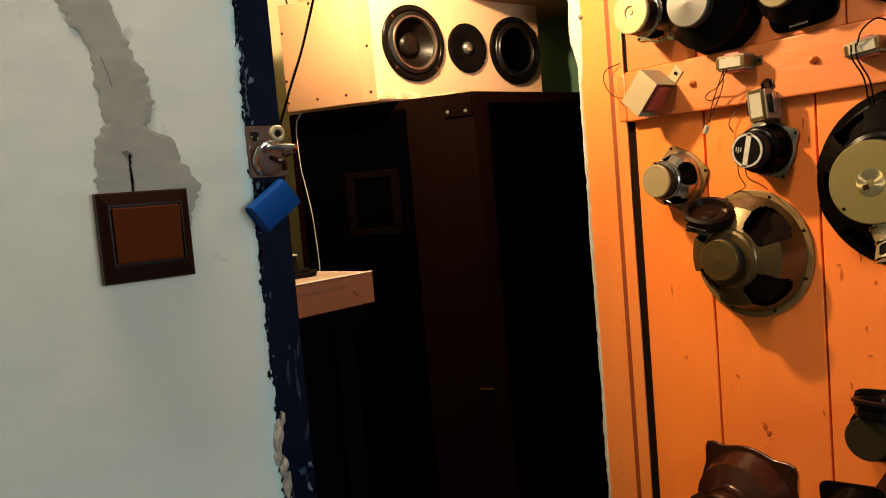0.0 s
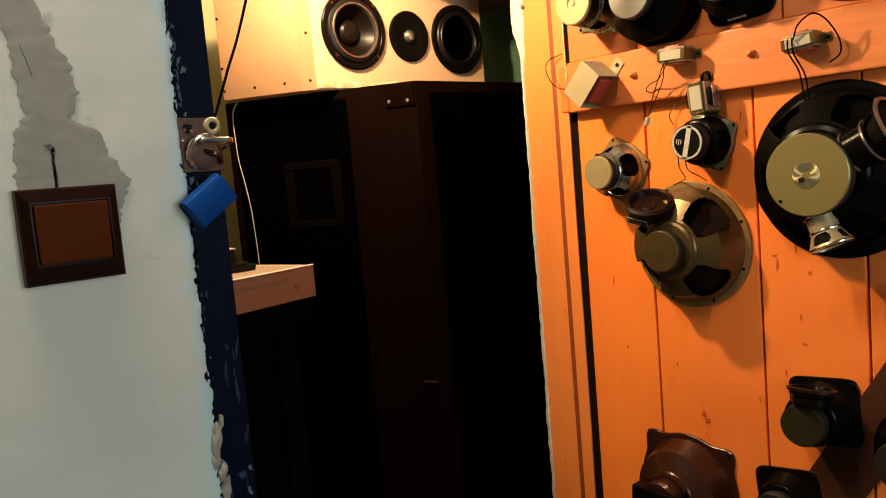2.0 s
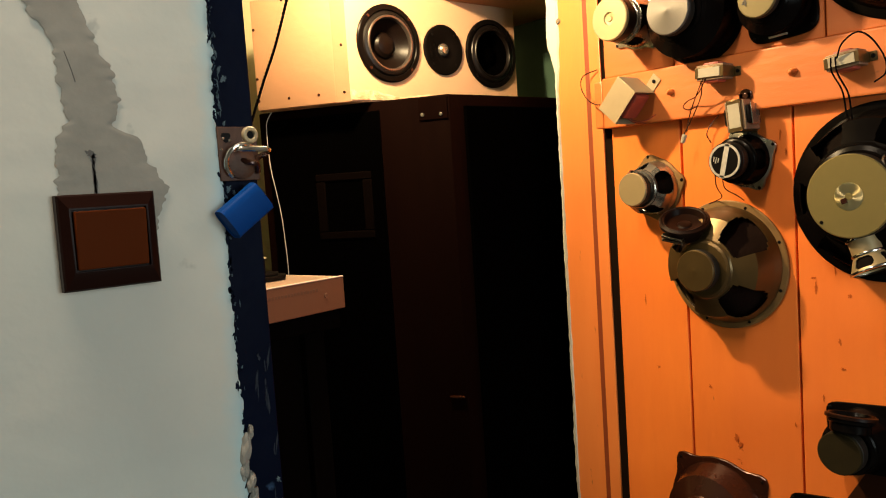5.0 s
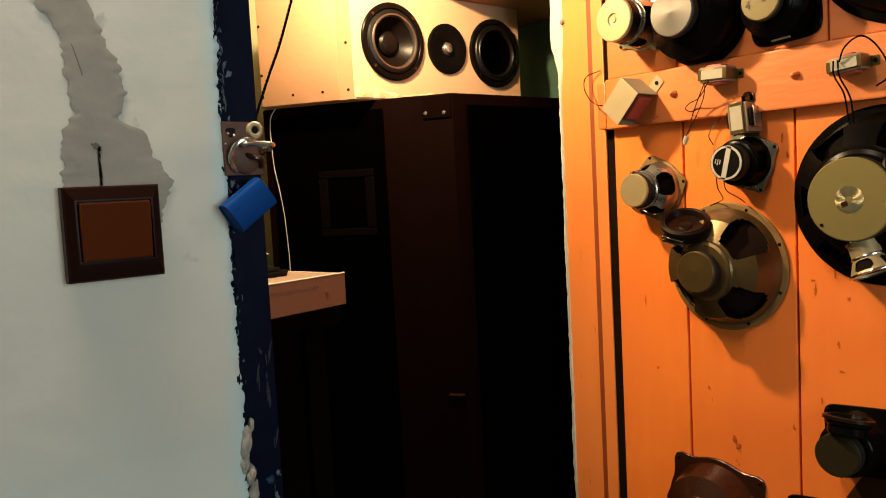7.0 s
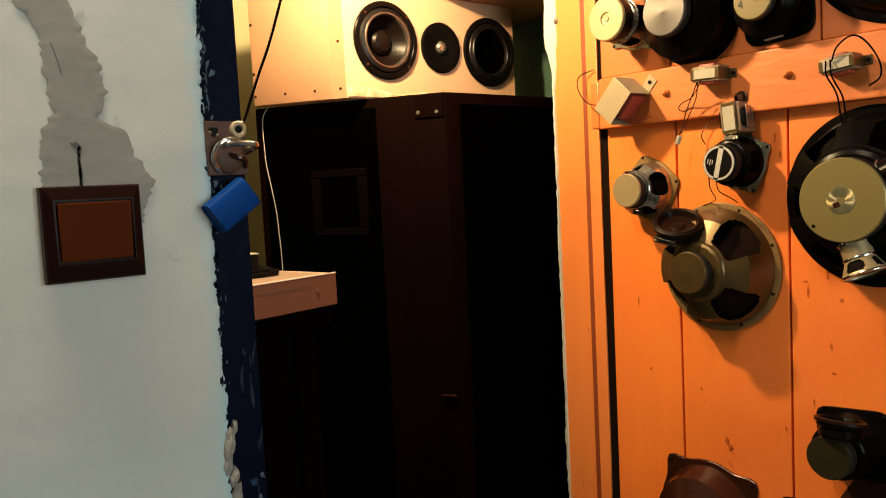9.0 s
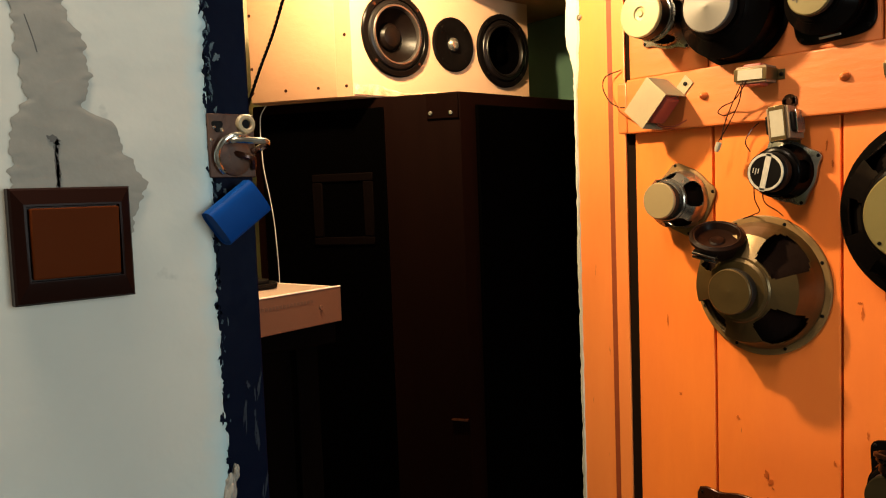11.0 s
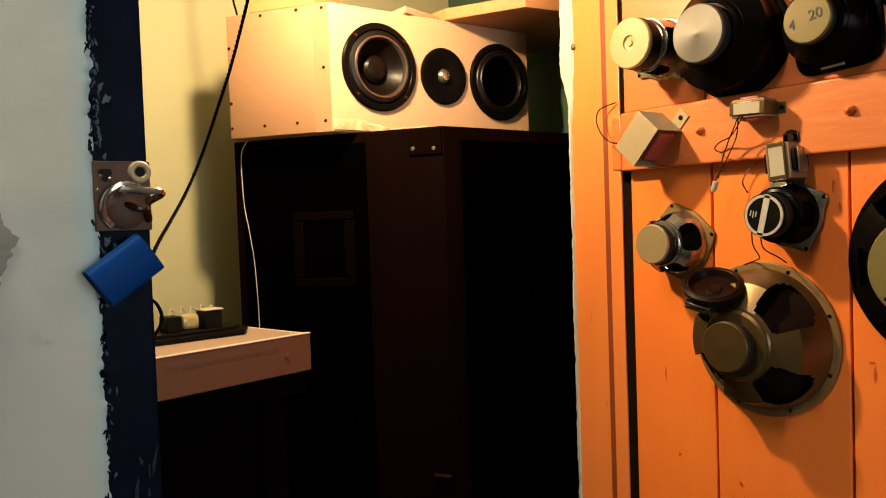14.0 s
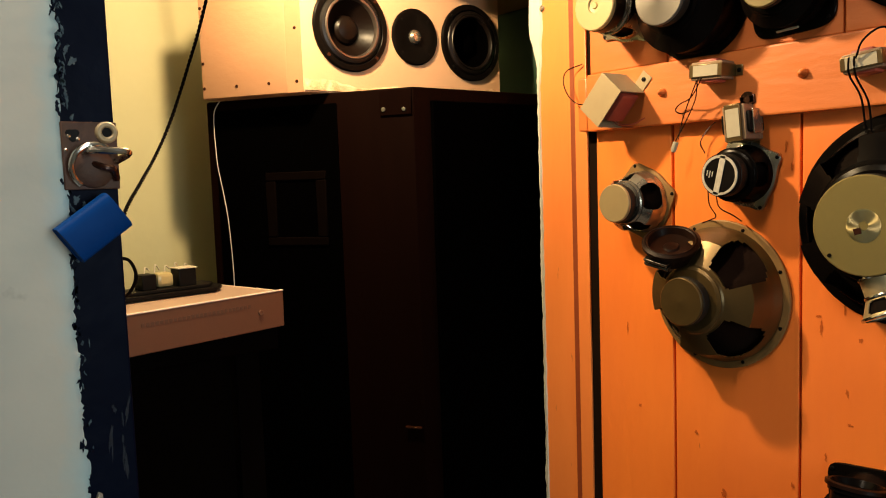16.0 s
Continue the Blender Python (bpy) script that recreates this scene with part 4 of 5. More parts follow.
D = BAT
wires("transformer_leads", "thin twisted brown leads hanging from a transformer", [
    [(D - 0.030, 0.838, 1.437), (D - 0.034, 0.840, 1.428), (D - 0.024, 0.850, 1.405), (D - 0.020, 0.868, 1.376), (D - 0.016, 0.888, 1.350)],
    [(D - 0.030, 0.834, 1.437), (D - 0.032, 0.838, 1.426), (D - 0.020, 0.860, 1.408), (D - 0.010, 0.884, 1.402), (D - 0.008, 0.893, 1.394), (D - 0.012, 0.880, 1.388), (D - 0.016, 0.860, 1.392)],
    [(D - 0.030, 0.842, 1.437), (D - 0.030, 0.846, 1.424), (D - 0.018, 0.866, 1.400), (D - 0.012, 0.880, 1.376), (D - 0.012, 0.886, 1.352)]], RUST, 0.0009)
bm = B()
lathe(bm, [(0, 0), (0.003, 0), (0.0042, 0.004), (0.0042, 0.014), (0, 0.015)], 10, Matrix.Translation((D - 0.016, 0.892, 1.335)) @ pose(0, 0, 0, 20, 0, 0))
thing("wire_connector", bm, LABEL, "small white crimp connector at a wire's end", "connector")
wires("looped_wires", "black wires looped over the batten transformer", [
    [(D - 0.038, 0.632, 1.428), (D - 0.044, 0.622, 1.446), (D - 0.040, 0.604, 1.458), (D - 0.030, 0.590, 1.448), (D - 0.020, 0.578, 1.422), (D - 0.012, 0.580, 1.402), (D - 0.008, 0.596, 1.392)],
    [(D - 0.038, 0.640, 1.430), (D - 0.040, 0.638, 1.410), (D - 0.014, 0.636, 1.385), (D - 0.006, 0.634, 1.350)],
    [(D - 0.038, 0.634, 1.430), (D - 0.042, 0.630, 1.408), (D - 0.014, 0.628, 1.380), (D - 0.006, 0.627, 1.345)]], WIRE_BLACK, 0.0012)
wires("driver_leads", "thin dark leads from the ringed driver", [
    [(0.279, 0.818, 1.285), (0.285, 0.820, 1.262), (0.310, 0.826, 1.245), (0.338, 0.850, 1.238), (0.341, 0.868, 1.232)],
    [(0.279, 0.806, 1.280), (0.286, 0.806, 1.258), (0.320, 0.806, 1.245), (0.341, 0.806, 1.236)],
    [(0.285, 0.826, 1.330), (0.290, 0.836, 1.345), (0.300, 0.832, 1.362), (0.310, 0.826, 1.372)]], RUST, 0.0009)
wires("jamb_lead", "thin red lead from the jamb to the covered transformer", [
    [(0.342, 1.088, 1.487), (0.330, 1.112, 1.478), (0.322, 1.112, 1.458), (0.312, 1.092, 1.434), (0.300, 1.065, 1.420), (0.290, 1.045, 1.416)]], RUST, 0.0010)
wires("cover_leads", "thin red leads below the covered transformer", [
    [(0.300, 0.995, 1.395), (0.305, 0.985, 1.382), (0.312, 0.965, 1.380), (0.318, 0.948, 1.388)],
    [(0.300, 1.000, 1.392), (0.310, 0.990, 1.380), (0.318, 0.970, 1.376)]], WIRE_RED, 0.0009)


def figure(text, parent, m, size, mat):
    cu = bpy.data.curves.new("figure", "FONT")
    cu.body, cu.size, cu.extrude, cu.align_x, cu.align_y = text, size, 0.0002, "CENTER", "CENTER"
    tmp = bpy.data.objects.new("figure_text", cu)
    scene.collection.objects.link(tmp)
    me = bpy.data.meshes.new_from_object(tmp.evaluated_get(bpy.context.evaluated_depsgraph_get()))
    bpy.data.objects.remove(tmp)
    me.materials.clear()
    me.materials.append(mat)
    ob = new("written_figure", me)
    ob.parent = parent
    ob.matrix_local = m
    return ob


figure("4", WRITTEN, pose(-0.018, -0.004, 0.0745, 0, 0, 2), 0.017, INK)
figure("20", WRITTEN, pose(0.011, 0.002, 0.0745, 0, 0, 6), 0.017, INK)
bm = B()
box(bm, -0.012, 0.016, -0.0535, -0.0510, 0.0225, 0.0255, 0.0003)
part("print_bar", bm, LABEL, WRITTEN, "small white print")

# ---- light switch ----
SW = base("light_switch", pose(-0.6105, WALL_Y - 0.003, 1.259, 90, 0, 0), "dark brown rocker light switch on the whitewashed wall", "light switch")
bm = B()
for q, (a, z) in enumerate([(0.0430, 0.0), (0.0430, 0.0095), (0.0415, 0.0120), (0.0345, 0.0165), (0.0328, 0.0165), (0.0323, 0.0120)]):
    low, high = (0.78, 0.90) if q > 2 else (1, 1)
    ring = [bm.verts.new((x * a, y * a, z)) for x, y in ((-1, -low), (1, -low), (1, high), (-1, high))]
    if q:
        for i in range(4):
            bm.faces.new((prev[i], prev[(i + 1) % 4], ring[(i + 1) % 4], ring[i]))
    else:
        bm.faces.new(ring)
    prev = ring
bm.faces.new(prev)
part("bezel", bm, SWITCH_DARK, SW)
bm = B()
vs = box(bm, -0.0312, 0.0312, -0.0242, 0.0280, 0.011, 0.0185, 0.0012)
for v in bm.verts:
    if v.co.z > 0.015:
        v.co.z += v.co.y * 0.07
part("rocker", bm, SWITCH_RED, SW, "lighter brown rocker")

# ---- hasp staple on the post ----
HY = WALL_Y + 0.001
LOCK = base("hasp_staple", pose(-0.470, HY, 1.336, 90, 0, 0), "rusty hasp plate with a bright steel staple ring on the post", "hasp")
bm = B()
box(bm, -0.024, 0.019, -0.028, 0.027, 0.0, 0.003, 0.0008)
part("plate", bm, HASP, LOCK)
bm = B()
lathe(bm, [(0.0040, 0.0032), (0.0040, 0.0060), (0.0052, 0.0072), (0.0076, 0.0070), (0.0088, 0.0054), (0.0090, 0.003)], 28, Matrix.Translation((0.0105, 0.0185, 0)))
part("bolt", bm, GREYCOVER, LOCK, "pale grey washer")
bm = B()
lathe(bm, [(0.0041, 0.003), (0.0041, 0.0040), (0, 0.0040)], 20, Matrix.Translation((0.0105, 0.0185, 0)))
lathe(bm, [(0.0050, 0.003), (0.0046, 0.0036), (0, 0.0036)], 18, Matrix.Translation((-0.0155, 0.0165, 0)), lambda a: 1 + 0.18 * math.sin(3 * a))
part("bolt_hole", bm, BLACK, LOCK, "dark bolt holes")
bm = B()
for q, (x, y, r) in enumerate(((-0.0190, 0.0150, 0.0017), (-0.0120, 0.0128, 0.0020), (-0.0215, 0.0040, 0.0016))):
    bmesh.ops.create_icosphere(bm, subdivisions=2, radius=r, matrix=Matrix.Translation((x, y, 0.0036)))
part("screw", bm, CHROME, LOCK, "bright worn screw edges")
bm = B()
ring = []
for k in range(41):
    a = math.pi * (0.30 + 1.00 * k / 40)
    ring.append(Vector((-0.0020 + 0.0175 * math.cos(a), -0.0095 + 0.0175 * math.sin(a), 0.0085 + 0.004 * math.sin(a))))
sweep(bm, ring, 0.0026, 10)
sweep(bm, smooth_path([(-0.010, 0.003, 0.006), (-0.004, 0.0035, 0.015), (0.006, 0.0030, 0.021), (0.018, 0.0022, 0.023), (0.0225, 0.000, 0.018), (0.017, -0.005, 0.005)], 8), 0.0030, 10)
part("staple_ring", bm, CHROME, LOCK, "bright worn steel ring")
bm = B()
lathe(bm, [(0.0165, 0.003), (0.0160, 0.0055), (0.0120, 0.0075), (0.006, 0.0082), (0, 0.0084)], 30, Matrix.Translation((-0.0015, -0.0105, 0)))
part("boss", bm, HASP, LOCK, "rusty brown domed boss")
bm = B()
sweep(bm, smooth_path([(-0.004, -0.006, 0.004), (0.004, -0.010, 0.012), (0.012, -0.012, 0.012), (0.016, -0.020, 0.005)], 6), 0.0028, 8)
part("staple_leg", bm, RUST, LOCK)

def flat(c):
    return math.copysign(abs(c) ** 0.55, c)


# ---- blue plastic sleeve hanging under the hasp ----
bm = B()
m = pose(-0.4785, WALL_Y - 0.016, 1.2775, 90, 0, 0) @ pose(0, 0, 0, 0, 0, 35)
prof = []
pts = 28
for side, off in ((0, 0.0), (1, -0.0016)):
    for k in (0, 1):
        prof.append([bm.verts.new(m @ Vector((-0.0238 + 0.0476 * k - off * (1 - 2 * k), (0.0170 + off) * flat(math.cos(2 * math.pi * i / pts)), (0.0110 + off) * flat(math.sin(2 * math.pi * i / pts))))) for i in range(pts)])
for i in range(pts):
    j = (i + 1) % pts
    bm.faces.new((prof[0][i], prof[0][j], prof[1][j], prof[1][i]))
    bm.faces.new((prof[2][i], prof[2][j], prof[3][j], prof[3][i]))
    bm.faces.new((prof[0][i], prof[0][j], prof[2][j], prof[2][i]))
    bm.faces.new((prof[1][i], prof[1][j], prof[3][j], prof[3][i]))
for ring_top, x in ((prof[2], 0), (prof[3], 1)):
    bm.faces.new(ring_top)
thing("padlock_sleeve", bm, BLUE_TUBE, "bright blue plastic padlock body hanging under the hasp", "padlock")

# ---- inner room ----
U = Vector((-0.533, 0.846))
TOP = 1.462


def along(c, s):
    return (c[0] + U.x * s, c[1] + U.y * s)


# tall floor speaker
TC = (0.131, 1.270)
back = along(TC, 0.405)
TOWERS = base("floor_speaker", Matrix.Translation((0.2, 1.45, 0)), "tall dark brown floor speaker with black grilles and metal corners", "speaker")
poly = [TC, (0.560, 1.270), (0.560, 1.610), (back[0] + 0.03, 1.628), back]
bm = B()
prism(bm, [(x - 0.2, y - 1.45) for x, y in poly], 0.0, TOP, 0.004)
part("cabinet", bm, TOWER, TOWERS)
bm = B()
box(bm, 0.165 - 0.2, 0.545 - 0.2, 1.262 - 1.45, 1.2695 - 1.45, 0.06, TOP - 0.022, 0.002)
part("front_grille", bm, GRILLE, TOWERS, "black cloth front grille")
ang = math.degrees(math.atan2(U.y, U.x))
left = Matrix.Translation((TC[0] - 0.2, TC[1] - 1.45, 0)) @ pose(0, 0, 0, 0, 0, ang)


def left_panel(s0, s1, z0, z1, d, mat, name, label="", bev=0.002):
    bm = B()
    box(bm, s0, s1, 0.0004, d, z0, z1, bev, left)
    return part(name, bm, mat, TOWERS, label)


left_panel(0.140, 0.385, 0.05, TOP - 0.018, 0.004, GRILLE, "side_grille", "black cloth side panel")
for z0, z1, s0, s1 in ((1.315, 1.330, 0.165, 0.285), (1.200, 1.215, 0.165, 0.285)):
    left_panel(s0, s1, z0, z1, 0.007, PORT, "port_frame")
for s0, s1 in ((0.165, 0.185), (0.265, 0.285)):
    left_panel(s0, s1, 1.2155, 1.3145, 0.007, PORT, "port_frame")
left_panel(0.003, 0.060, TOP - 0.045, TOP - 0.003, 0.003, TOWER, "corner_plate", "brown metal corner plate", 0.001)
for s, z in ((0.0163, TOP - 0.036), (0.0531, TOP - 0.035)):
    bm = B()
    lathe(bm, [(0.0040, 0), (0.0034, 0.0018), (0, 0.0026)], 12, left @ Matrix(((1, 0, 0, s), (0, 0, 1, 0.003), (0, 1, 0, z), (0, 0, 0, 1))))
    part("rivet", bm, STEEL, TOWERS)
left_panel(0.004, 0.034, 0.884, 0.8875, 0.008, RUST, "low_corner_lip", "worn metal lip low on the corner", 0.001)

# plywood centre speaker on top of it
CC = (0.0, 1.400)
BZ0, BZ1, BX1 = TOP + 0.006, 1.674, 0.447
cback = along(CC, 0.200)
CENTRE = base("centre_speaker", Matrix.Translation((0.2, 1.45, BZ0)), "home-made plywood speaker box with two woofers and a tweeter", "speaker")
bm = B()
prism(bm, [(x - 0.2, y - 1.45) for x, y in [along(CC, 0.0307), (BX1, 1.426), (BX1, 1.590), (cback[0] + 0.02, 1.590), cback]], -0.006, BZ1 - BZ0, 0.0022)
part("cabinet", bm, PLY_SIDE, CENTRE, "plywood carcass, browner than the front and darkened as if shaded")
WOOFERS = ((0.097, 1.575, 0.0755), (0.371, 1.571, 0.0735))
bm = B()
loops = [[(0.0, BZ0 - 0.006), (BX1, BZ0 - 0.006), (BX1, BZ1), (0.0, BZ1)]]
loops += [[(x + 0.8 * r * math.cos(2 * math.pi * i / 48), z + 0.8 * r * math.sin(2 * math.pi * i / 48)) for i in range(48)] for x, z, r in WOOFERS]
for lp in loops:
    vs = [bm.verts.new((x - 0.2, 1.400 - 1.45, z - BZ0)) for x, z in lp]
    for i in range(len(vs)):
        bm.edges.new((vs[i], vs[(i + 1) % len(vs)]))
bmesh.ops.triangle_fill(bm, use_beauty=True, use_dissolve=False, edges=bm.edges[:])
r = bmesh.ops.extrude_face_region(bm, geom=bm.faces[:])
for v in r["geom"]:
    if isinstance(v, bmesh.types.BMVert):
        v.co += Vector((-0.0162 if v.co.x < -0.199 else 0.0, 0.0255, 0.0))
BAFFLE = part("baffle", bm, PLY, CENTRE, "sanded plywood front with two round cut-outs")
# the baffle's left end takes the darkened side colour too
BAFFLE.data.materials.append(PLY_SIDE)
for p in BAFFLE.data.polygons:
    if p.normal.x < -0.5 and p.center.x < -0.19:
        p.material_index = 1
# rough lower edge of the front
bm = B()
n = 70
rows = []
for i in range(n + 1):
    x = CC[0] + 0.002 + (BX1 - 0.006) * i / n
    hgt = 0.005 + 0.016 * max(0, 0.25 + noise.noise(Vector((x * 13, 4, 0)))) + 0.004 * noise.noise(Vector((x * 60, 4, 0))) + 0.010 * max(0, 1 - x / 0.12)
    rows.append([bm.verts.new((x - 0.2, 1.4 - 1.45 + yy, zz - BZ0 + BZ0 - 0.0)) for yy, zz in ((0.001, -0.004), (-0.0024, -0.003), (-0.0020, hgt * 0.6), (0.0006, hgt))])
for a, b in zip(rows, rows[1:]):
    for i in range(3):
        bm.faces.new((a[i], a[i + 1], b[i + 1], b[i]))
part("torn_edge", bm, PLY_RAW, CENTRE, "torn pale veneer along the bottom edge")
cleft = Matrix.Translation((CC[0] - 0.2, CC[1] - 1.45, 0)) @ pose(0, 0, 0, 0, 0, ang)
for s, z in [(0.012, 0.012), (0.066, 0.012), (0.130, 0.012), (0.196, 0.012), (0.012, 0.100), (0.196, 0.055), (0.196, 0.150), (0.012, 0.198), (0.060, 0.200), (0.130, 0.199)]:
    bm = B()
    lathe(bm, [(0.0030, 0.0), (0.0026, 0.0010), (0, 0.0012)], 10, cleft @ Matrix(((1, 0, 0, s), (0, 0, 1, 0.0), (0, 1, 0, z), (0, 0, 0, 1))))
    part("screw", bm, RUST, CENTRE)
FRONT = Matrix(((1, 0, 0, -0.2), (0, 0, -1, 1.400 - 1.45), (0, 1, 0, -BZ0), (0, 0, 0, 1)))


def front_woofer(x, z, R, shade, screws, centre, cap):
    m = FRONT @ Matrix.Translation((x, z, 0))
    bm = B()
    lathe(bm, [(R * 0.80, 0.0005), (R, 0.0005), (R, 0.004), (R * 0.97, 0.006), (R * 0.86, 0.0065), (R * 0.82, 0.003), (R * 0.80, 0.0005)], 56, m)
    ob = part("woofer", bm, BLACK_SATIN, CENTRE, "round black woofer")
    bm = B()
    lathe(bm, [(R * 0.84, 0.003), (R * 0.80, 0.007), (R * 0.74, 0.0085), (R * 0.68, 0.007), (R * 0.64, 0.002)], 56, m)
    part("surround", bm, RUBBER, ob)
    bm = B()
    lathe(bm, [(R * 0.72, 0.0080), (R * 0.70, 0.0100), (R * 0.665, 0.0098), (R * 0.645, 0.0070), (R * 0.635, 0.0020)], 56, m)
    part("trim_ring", bm, shade, ob)
    bm = B()
    lathe(bm, [(R * 0.66, 0.0035), (R * 0.56, -0.0050), (R * 0.44, -0.0130), (R * 0.30, -0.0200), (0, -0.0200)], 48, m)
    part("cone", bm, centre, ob)
    bm = B()
    lathe(bm, [(R * 0.34, -0.0190), (R * 0.32, -0.0130), (R * 0.24, -0.0080), (R * 0.12, -0.0052), (0, -0.0045)], 32, m)
    part("dust_cap", bm, cap, ob)
    for q in range(4):
        a = math.pi / 4 + math.pi / 2 * q
        bm = B()
        lathe(bm, [(0.0035, 0.005), (0.0033, 0.0075), (0, 0.0083)], 10, m @ Matrix.Translation((R * 0.92 * math.cos(a), R * 0.92 * math.sin(a), 0)))
        part("screw", bm, screws, ob)


front_woofer(*WOOFERS[0], DARK_RING, RUST, CONE_GLOSS, CONE_GLOSS)
front_woofer(*WOOFERS[1], RUBBER, BLACK, GRILLE, GRILLE)
m = FRONT @ Matrix.Translation((0.235, 1.571, 0))
bm = B()
lathe(bm, [(0, 0.0005), (0.0515, 0.0005), (0.0515, 0.0035), (0.0490, 0.0050), (0.030, 0.0040), (0.0220, 0.0020), (0, 0.0020)], 48, m)
TW = part("tweeter", bm, BLACK_SATIN, CENTRE, "round black dome tweeter")
bm = B()
lathe(bm, [(0.0135, 0.002), (0.0125, 0.0055), (0.008, 0.0095), (0, 0.0110)], 28, m)
part("dome", bm, STEEL, TW, "silver dome")
for q in range(4):
    a = math.pi / 4 + math.pi / 2 * q
    bm = B()
    lathe(bm, [(0.0026, 0.004), (0.0024, 0.0056), (0, 0.006)], 10, m @ Matrix.Translation((0.042 * math.cos(a), 0.042 * math.sin(a), 0)))
    part("screw", bm, BLACK, TW)

# wooden block and boards lying on the centre speaker
N_IN = Vector((0.846, 0.533))
q0, q1 = Vector(along(CC, 0.155)) + N_IN * 0.003, Vector(along(CC, 0.025)) + N_IN * 0.003
bm = B()
prism(bm, [tuple(q1), tuple(q1 + N_IN * 0.10), tuple(q0 + N_IN * 0.10), tuple(q0)], BZ1 + 0.0005, BZ1 + 0.030, 0.002)
thing("wooden_block", bm, AGED, "raw brown wooden block standing on the plywood speaker", "block")
bm = B()
sweep(bm, smooth_path([(-0.1010, 1.5600, 1.80), (-0.0975, 1.5600, 1.72), (-0.0950, 1.5600, 1.700), (-0.0905, 1.5620, 1.686), (-0.0870, 1.5640, BZ1 + 0.002)], 8), 0.0018, 8)
thing("dark_cable", bm, WIRE_BLACK, "dark cable end dropping onto the plywood speaker", "cable")
bm = B()
prism(bm, [(0.244, 1.398), (0.312, 1.257), (0.470, 1.235), (0.590, 1.235), (0.590, 1.60), (0.244, 1.60)], BZ1 + 0.0005, BZ1 + 0.022, 0.002)
thing("wooden_board", bm, AGED, "aged brown wooden board lying across the plywood speaker", "board")
bm = B()
prism(bm, [(0.150, 1.392), (0.245, 1.420), (0.245, 1.590), (0.150, 1.590)], BZ1 + 0.0005, BZ1 + 0.012, 0.0015)
thing("wooden_offcut", bm, PLY, "thin wooden offcut on the plywood speaker", "board")

# amplifier on a dark table
AZ = 1.146
AMPL = base("amplifier", Matrix.Translation((-0.33, 1.40, AZ - 0.055)), "slim silver-pink amplifier with a plain front panel", "amplifier")
AM = Matrix.Translation((0.228, -0.083, 0)) @ pose(0, 0, 0, 0, 0, 12)
bm = B()
box(bm, -0.43, 0.0, 0.003, 0.185, 0.0, 0.0525, 0.0015, AM)
part("case", bm, AMP_TOP, AMPL)
bm = B()
box(bm, -0.432, 0.001, -0.003, 0.0025, -0.001, 0.055, 0.0012, AM)
FP = part("front_panel", bm, AMP, AMPL, "brushed silver-pink front panel")
# pale strips stand in for the highlight along the lid's edges
bm = B()
box(bm, -0.432, 0.001, -0.0036, 0.0008, 0.0540, 0.0560, 0.0006, AM)
box(bm, -0.0012, 0.0012, 0.0008, 0.185, 0.0520, 0.0540, 0.0005, AM)
part("edge_glint", bm, EDGE_GLINT, AMPL, "pale strips painted as glints along the top edges")
bm = B()
lathe(bm, [(0.0042, 0), (0.0040, 0.0015), (0.0030, 0.0018), (0, 0.0012)], 16, AM @ Matrix(((1, 0, 0, -0.043), (0, 0, -1, -0.003), (0, 1, 0, 0.026), (0, 0, 0, 1))))
part("button", bm, AMP, FP)
for q in range(26):
    bm = B()
    box(bm, -0.235 + q * 0.0068, -0.2305 + q * 0.0068, -0.0034, -0.0029, 0.0355, 0.0405, 0, AM)
    part("print_bar", bm, AMP_PRINT, FP)
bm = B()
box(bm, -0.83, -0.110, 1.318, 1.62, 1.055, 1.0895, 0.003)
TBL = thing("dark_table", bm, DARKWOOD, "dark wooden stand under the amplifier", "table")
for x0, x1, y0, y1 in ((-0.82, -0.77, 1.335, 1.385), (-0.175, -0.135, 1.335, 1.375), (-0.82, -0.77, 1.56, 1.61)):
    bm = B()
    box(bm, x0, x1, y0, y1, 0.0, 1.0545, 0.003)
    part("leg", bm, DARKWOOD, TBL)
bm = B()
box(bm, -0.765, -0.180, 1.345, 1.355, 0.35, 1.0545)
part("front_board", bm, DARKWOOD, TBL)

# the small black device on the amplifier
DEV = base("circuit_module", pose(-0.235, 1.425, AZ + 0.0005, 0, 0, 6), "small black open circuit module lying on the amplifier", "electronic module")
bm = B()
prism(bm, [(-0.095, -0.040), (0.060, -0.040), (0.082, -0.010), (0.082, 0.035), (-0.095, 0.035)], 0.0, 0.006, 0.0012)
prism(bm, [(-0.085, -0.030), (0.050, -0.030), (0.068, -0.006), (0.068, 0.028), (-0.085, 0.028)], 0.006, 0.011, 0.0012)
part("tray", bm, BLACK, DEV)
for x0, x1, z1 in ((-0.052, -0.030, 0.034), (0.006, 0.034, 0.037)):
    bm = B()
    box(bm, x0, x1, -0.020, 0.010, 0.0105, z1, 0.0015)
    part("relay", bm, BLACK, DEV)
bm = B()
box(bm, 0.004, 0.037, -0.021, 0.012, 0.0373, 0.0395, 0.001)
part("relay_cap", bm, LABEL, DEV)
bm = B()
box(bm, -0.025, 0.002, -0.012, 0.012, 0.0112, 0.034, 0.006)
part("clear_cover", bm, PLASTIC_CLEAR, DEV, "yellowed clear plastic part")
for q in range(5):
    bm = B()
    sweep(bm, smooth_path([(-0.040 + 0.016 * q, 0.0, 0.034), (-0.036 + 0.016 * q, 0.004, 0.043 + 0.003 * (q % 2)), (-0.028 + 0.016 * q, 0.008, 0.037)], 5), 0.0011, 6)
    part("wire_end", bm, LABEL, DEV)

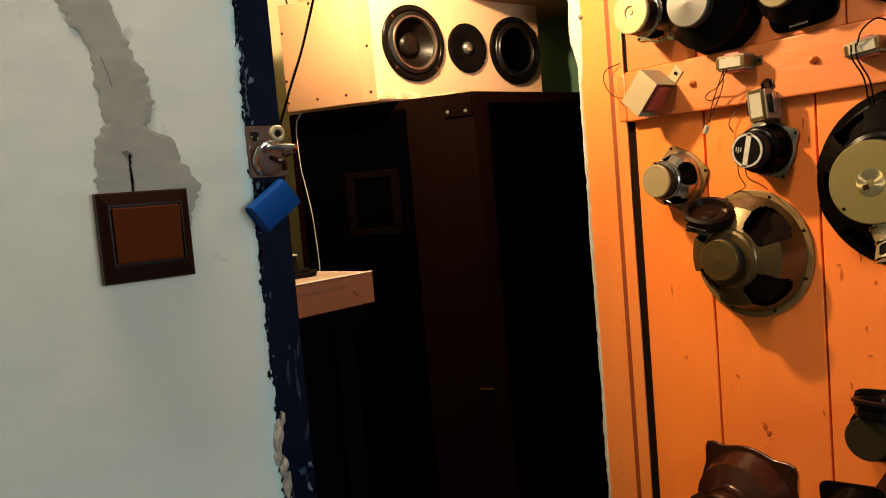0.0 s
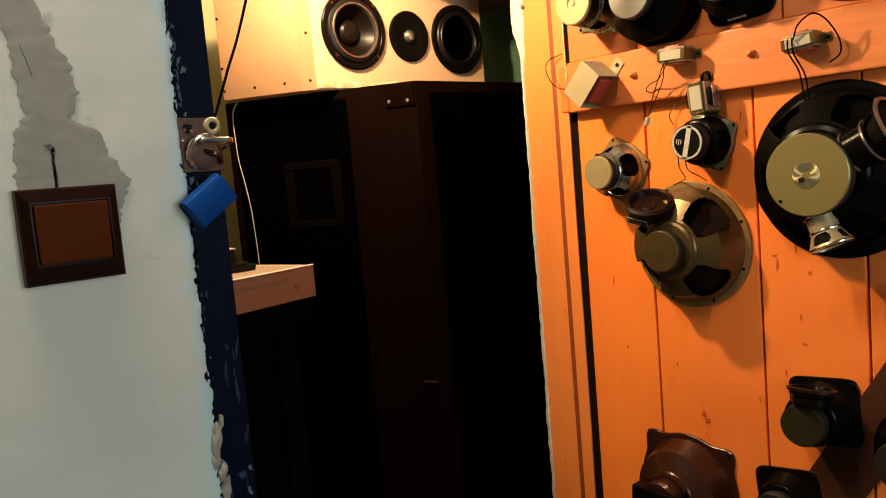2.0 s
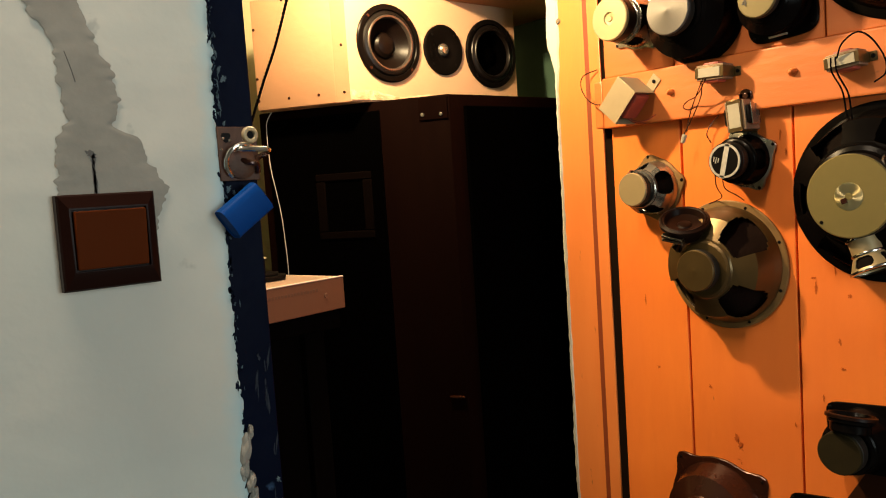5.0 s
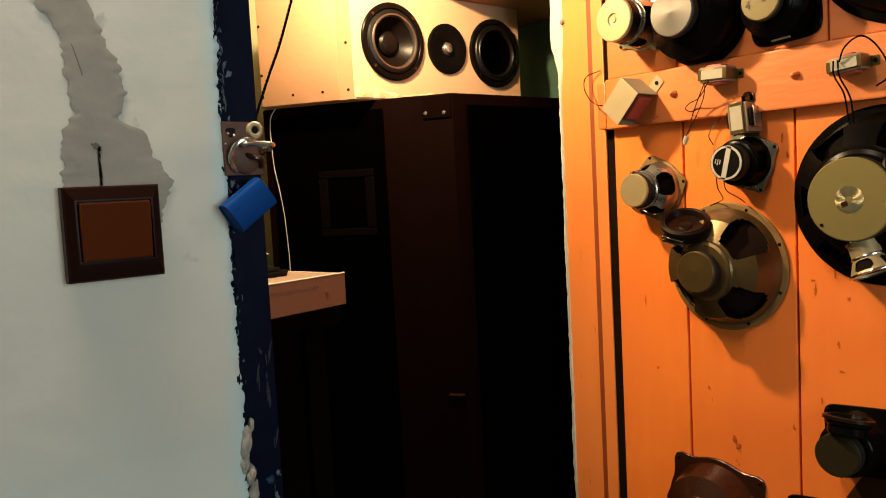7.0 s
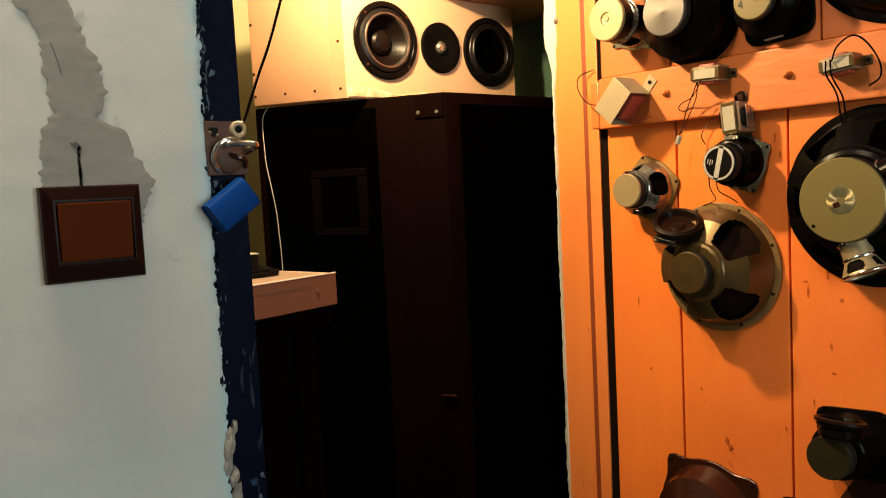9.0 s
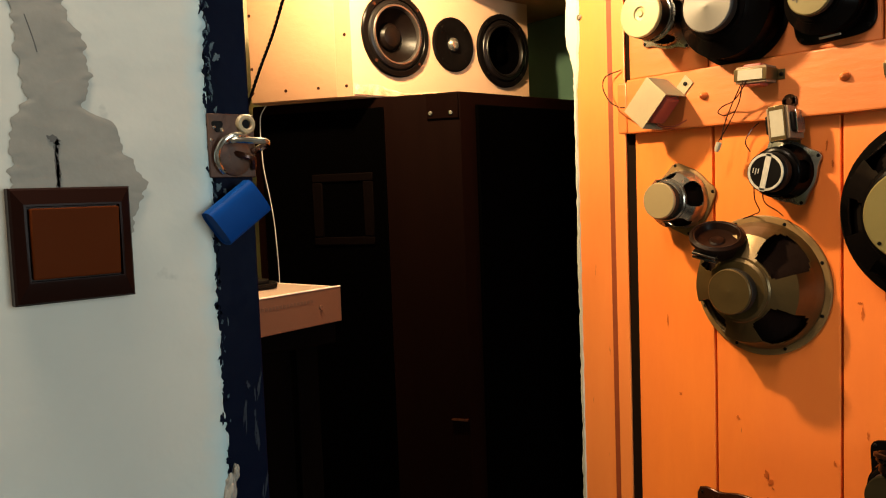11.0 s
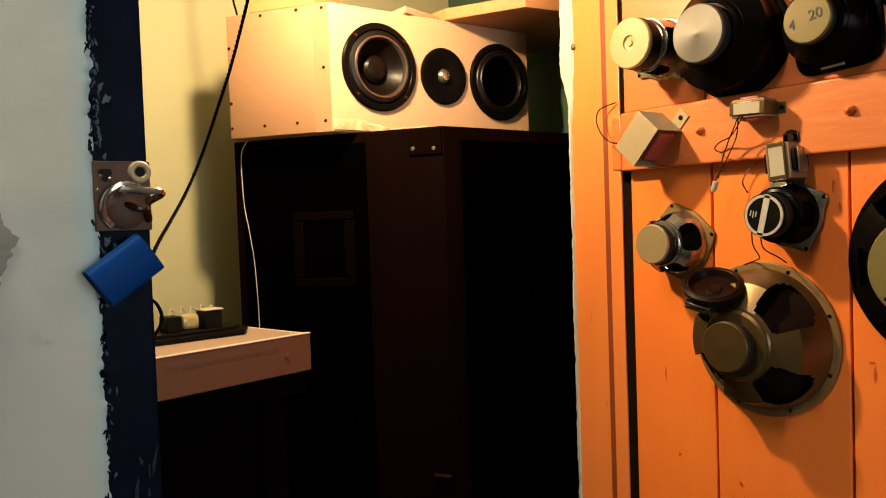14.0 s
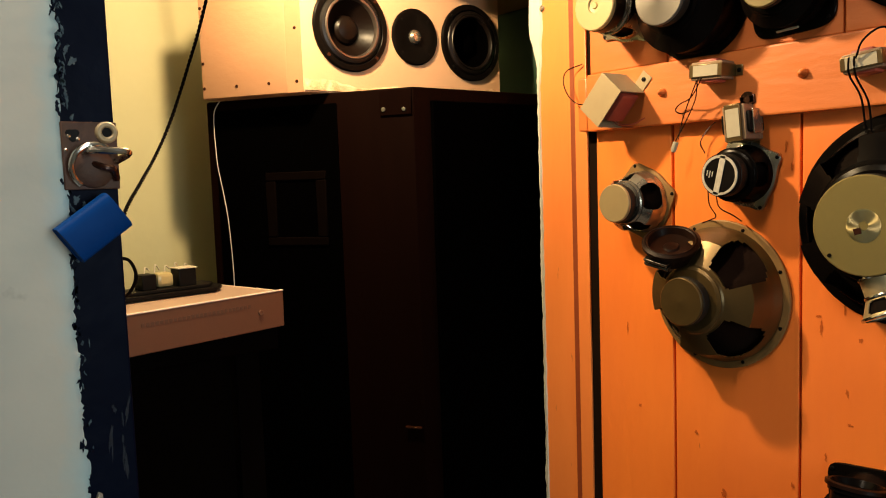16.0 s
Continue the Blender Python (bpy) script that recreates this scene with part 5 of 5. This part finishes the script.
# cables
bm = B()
path = resample(smooth_path([(-0.415, 1.090, 1.235), (-0.398, 1.115, 1.255), (-0.370, 1.160, 1.288), (-0.335, 1.212, 1.318), (-0.297, 1.262, 1.355), (-0.263, 1.292, 1.406), (-0.243, 1.276, 1.472),
                              (-0.237, 1.238, 1.524), (-0.225, 1.198, 1.610), (-0.208, 1.160, 1.72), (-0.195, 1.130, 1.90), (-0.19, 1.12, 2.358)], 8), 0.0016)
twisted(bm, path, 0.0014, 0.013)
thing("lamp_cord", bm, WIRE_BLACK, "black twisted flex that hangs across the doorway", "cable")
bm = B()
sweep(bm, smooth_path([(-0.365, 1.345, AZ + 0.030), (-0.340, 1.342, AZ + 0.062), (-0.322, 1.340, AZ + 0.066), (-0.312, 1.340, AZ + 0.050), (-0.311, 1.345, AZ + 0.034), (-0.316, 1.360, AZ + 0.016), (-0.318, 1.385, AZ + 0.008)], 8), 0.0024, 8)
thing("module_lead", bm, WIRE_BLACK, "black lead looping to the circuit module", "cable")


# the flex down the side of the floor speaker
def on_left(s, z, d=0.006):
    p = Vector((TC[0], TC[1])) + U * s
    nrm = Vector((-U.y, U.x)) * d
    return (p.x + nrm.x, p.y + nrm.y, z)


ctrl = [on_left(s, z) for s, z in ((0.362, 1.470), (0.381, 1.448), (0.3855, 1.425), (0.385, 1.386), (0.3825, 1.345), (0.3745, 1.300), (0.367, 1.250), (0.3637, 1.20), (0.362, 1.160), (0.362, 1.120))]
bm = B()
sweep(bm, smooth_path(ctrl, 8), 0.0009, 8)
thing("speaker_flex", bm, WIRE_WHITE, "grey-white flex hanging down the dark speaker", "cable")

# ---- lamps that light the place; the tube is added fill ----
BO = base("light_bulb", Matrix.Translation(BULB), "bare warm light bulb hanging by its cord", "light bulb")
bm = B()
lathe(bm, [(0.012, 0.066), (0.014, 0.045), (0.020, 0.040), (0.020, 0.075), (0.010, 0.085), (0, 0.086)], 20)
part("holder", bm, BLACK, BO)
bm = B()
sweep(bm, [(0, 0, 0.085), (0, 0, 0.2), (0, 0, 2.36 - BULB[2])], 0.003, 8)
part("cord", bm, WIRE_BLACK, BO)
bm = B()
lathe(bm, [(0.013, 0.046), (0.013, 0.034), (0.024, 0.020), (0.029, 0.0), (0.024, -0.018), (0.012, -0.028), (0, -0.030)], 24)
GL = part("glass", bm, glow("warm_filament_glow", (1.0, 0.62, 0.25), 6.0), BO)
GL.visible_shadow = False
TU = base("tube_fill_lamp", Matrix.Translation(TUBE_FILL), "unseen fluorescent tube batten added high on the wall as fill", "tube lamp")
bm = B()
box(bm, -0.32, 0.32, 0.030, 0.082, -0.022, 0.022, 0.003)
part("housing", bm, LABEL, TU)
bm = B()
lathe(bm, [(0, -0.30), (0.013, -0.30), (0.013, 0.30), (0, 0.30)], 16, pose(0, 0, 0, 0, 90, 0))
part("tube", bm, glow("fill_tube_glow", (0.80, 0.95, 1.0), 4.0), TU)
for s in (-1, 1):
    bm = B()
    box(bm, *sorted((s * 0.302, s * 0.316)), -0.016, 0.040, -0.016, 0.016, 0.002)
    part("tube_socket", bm, LABEL, TU)
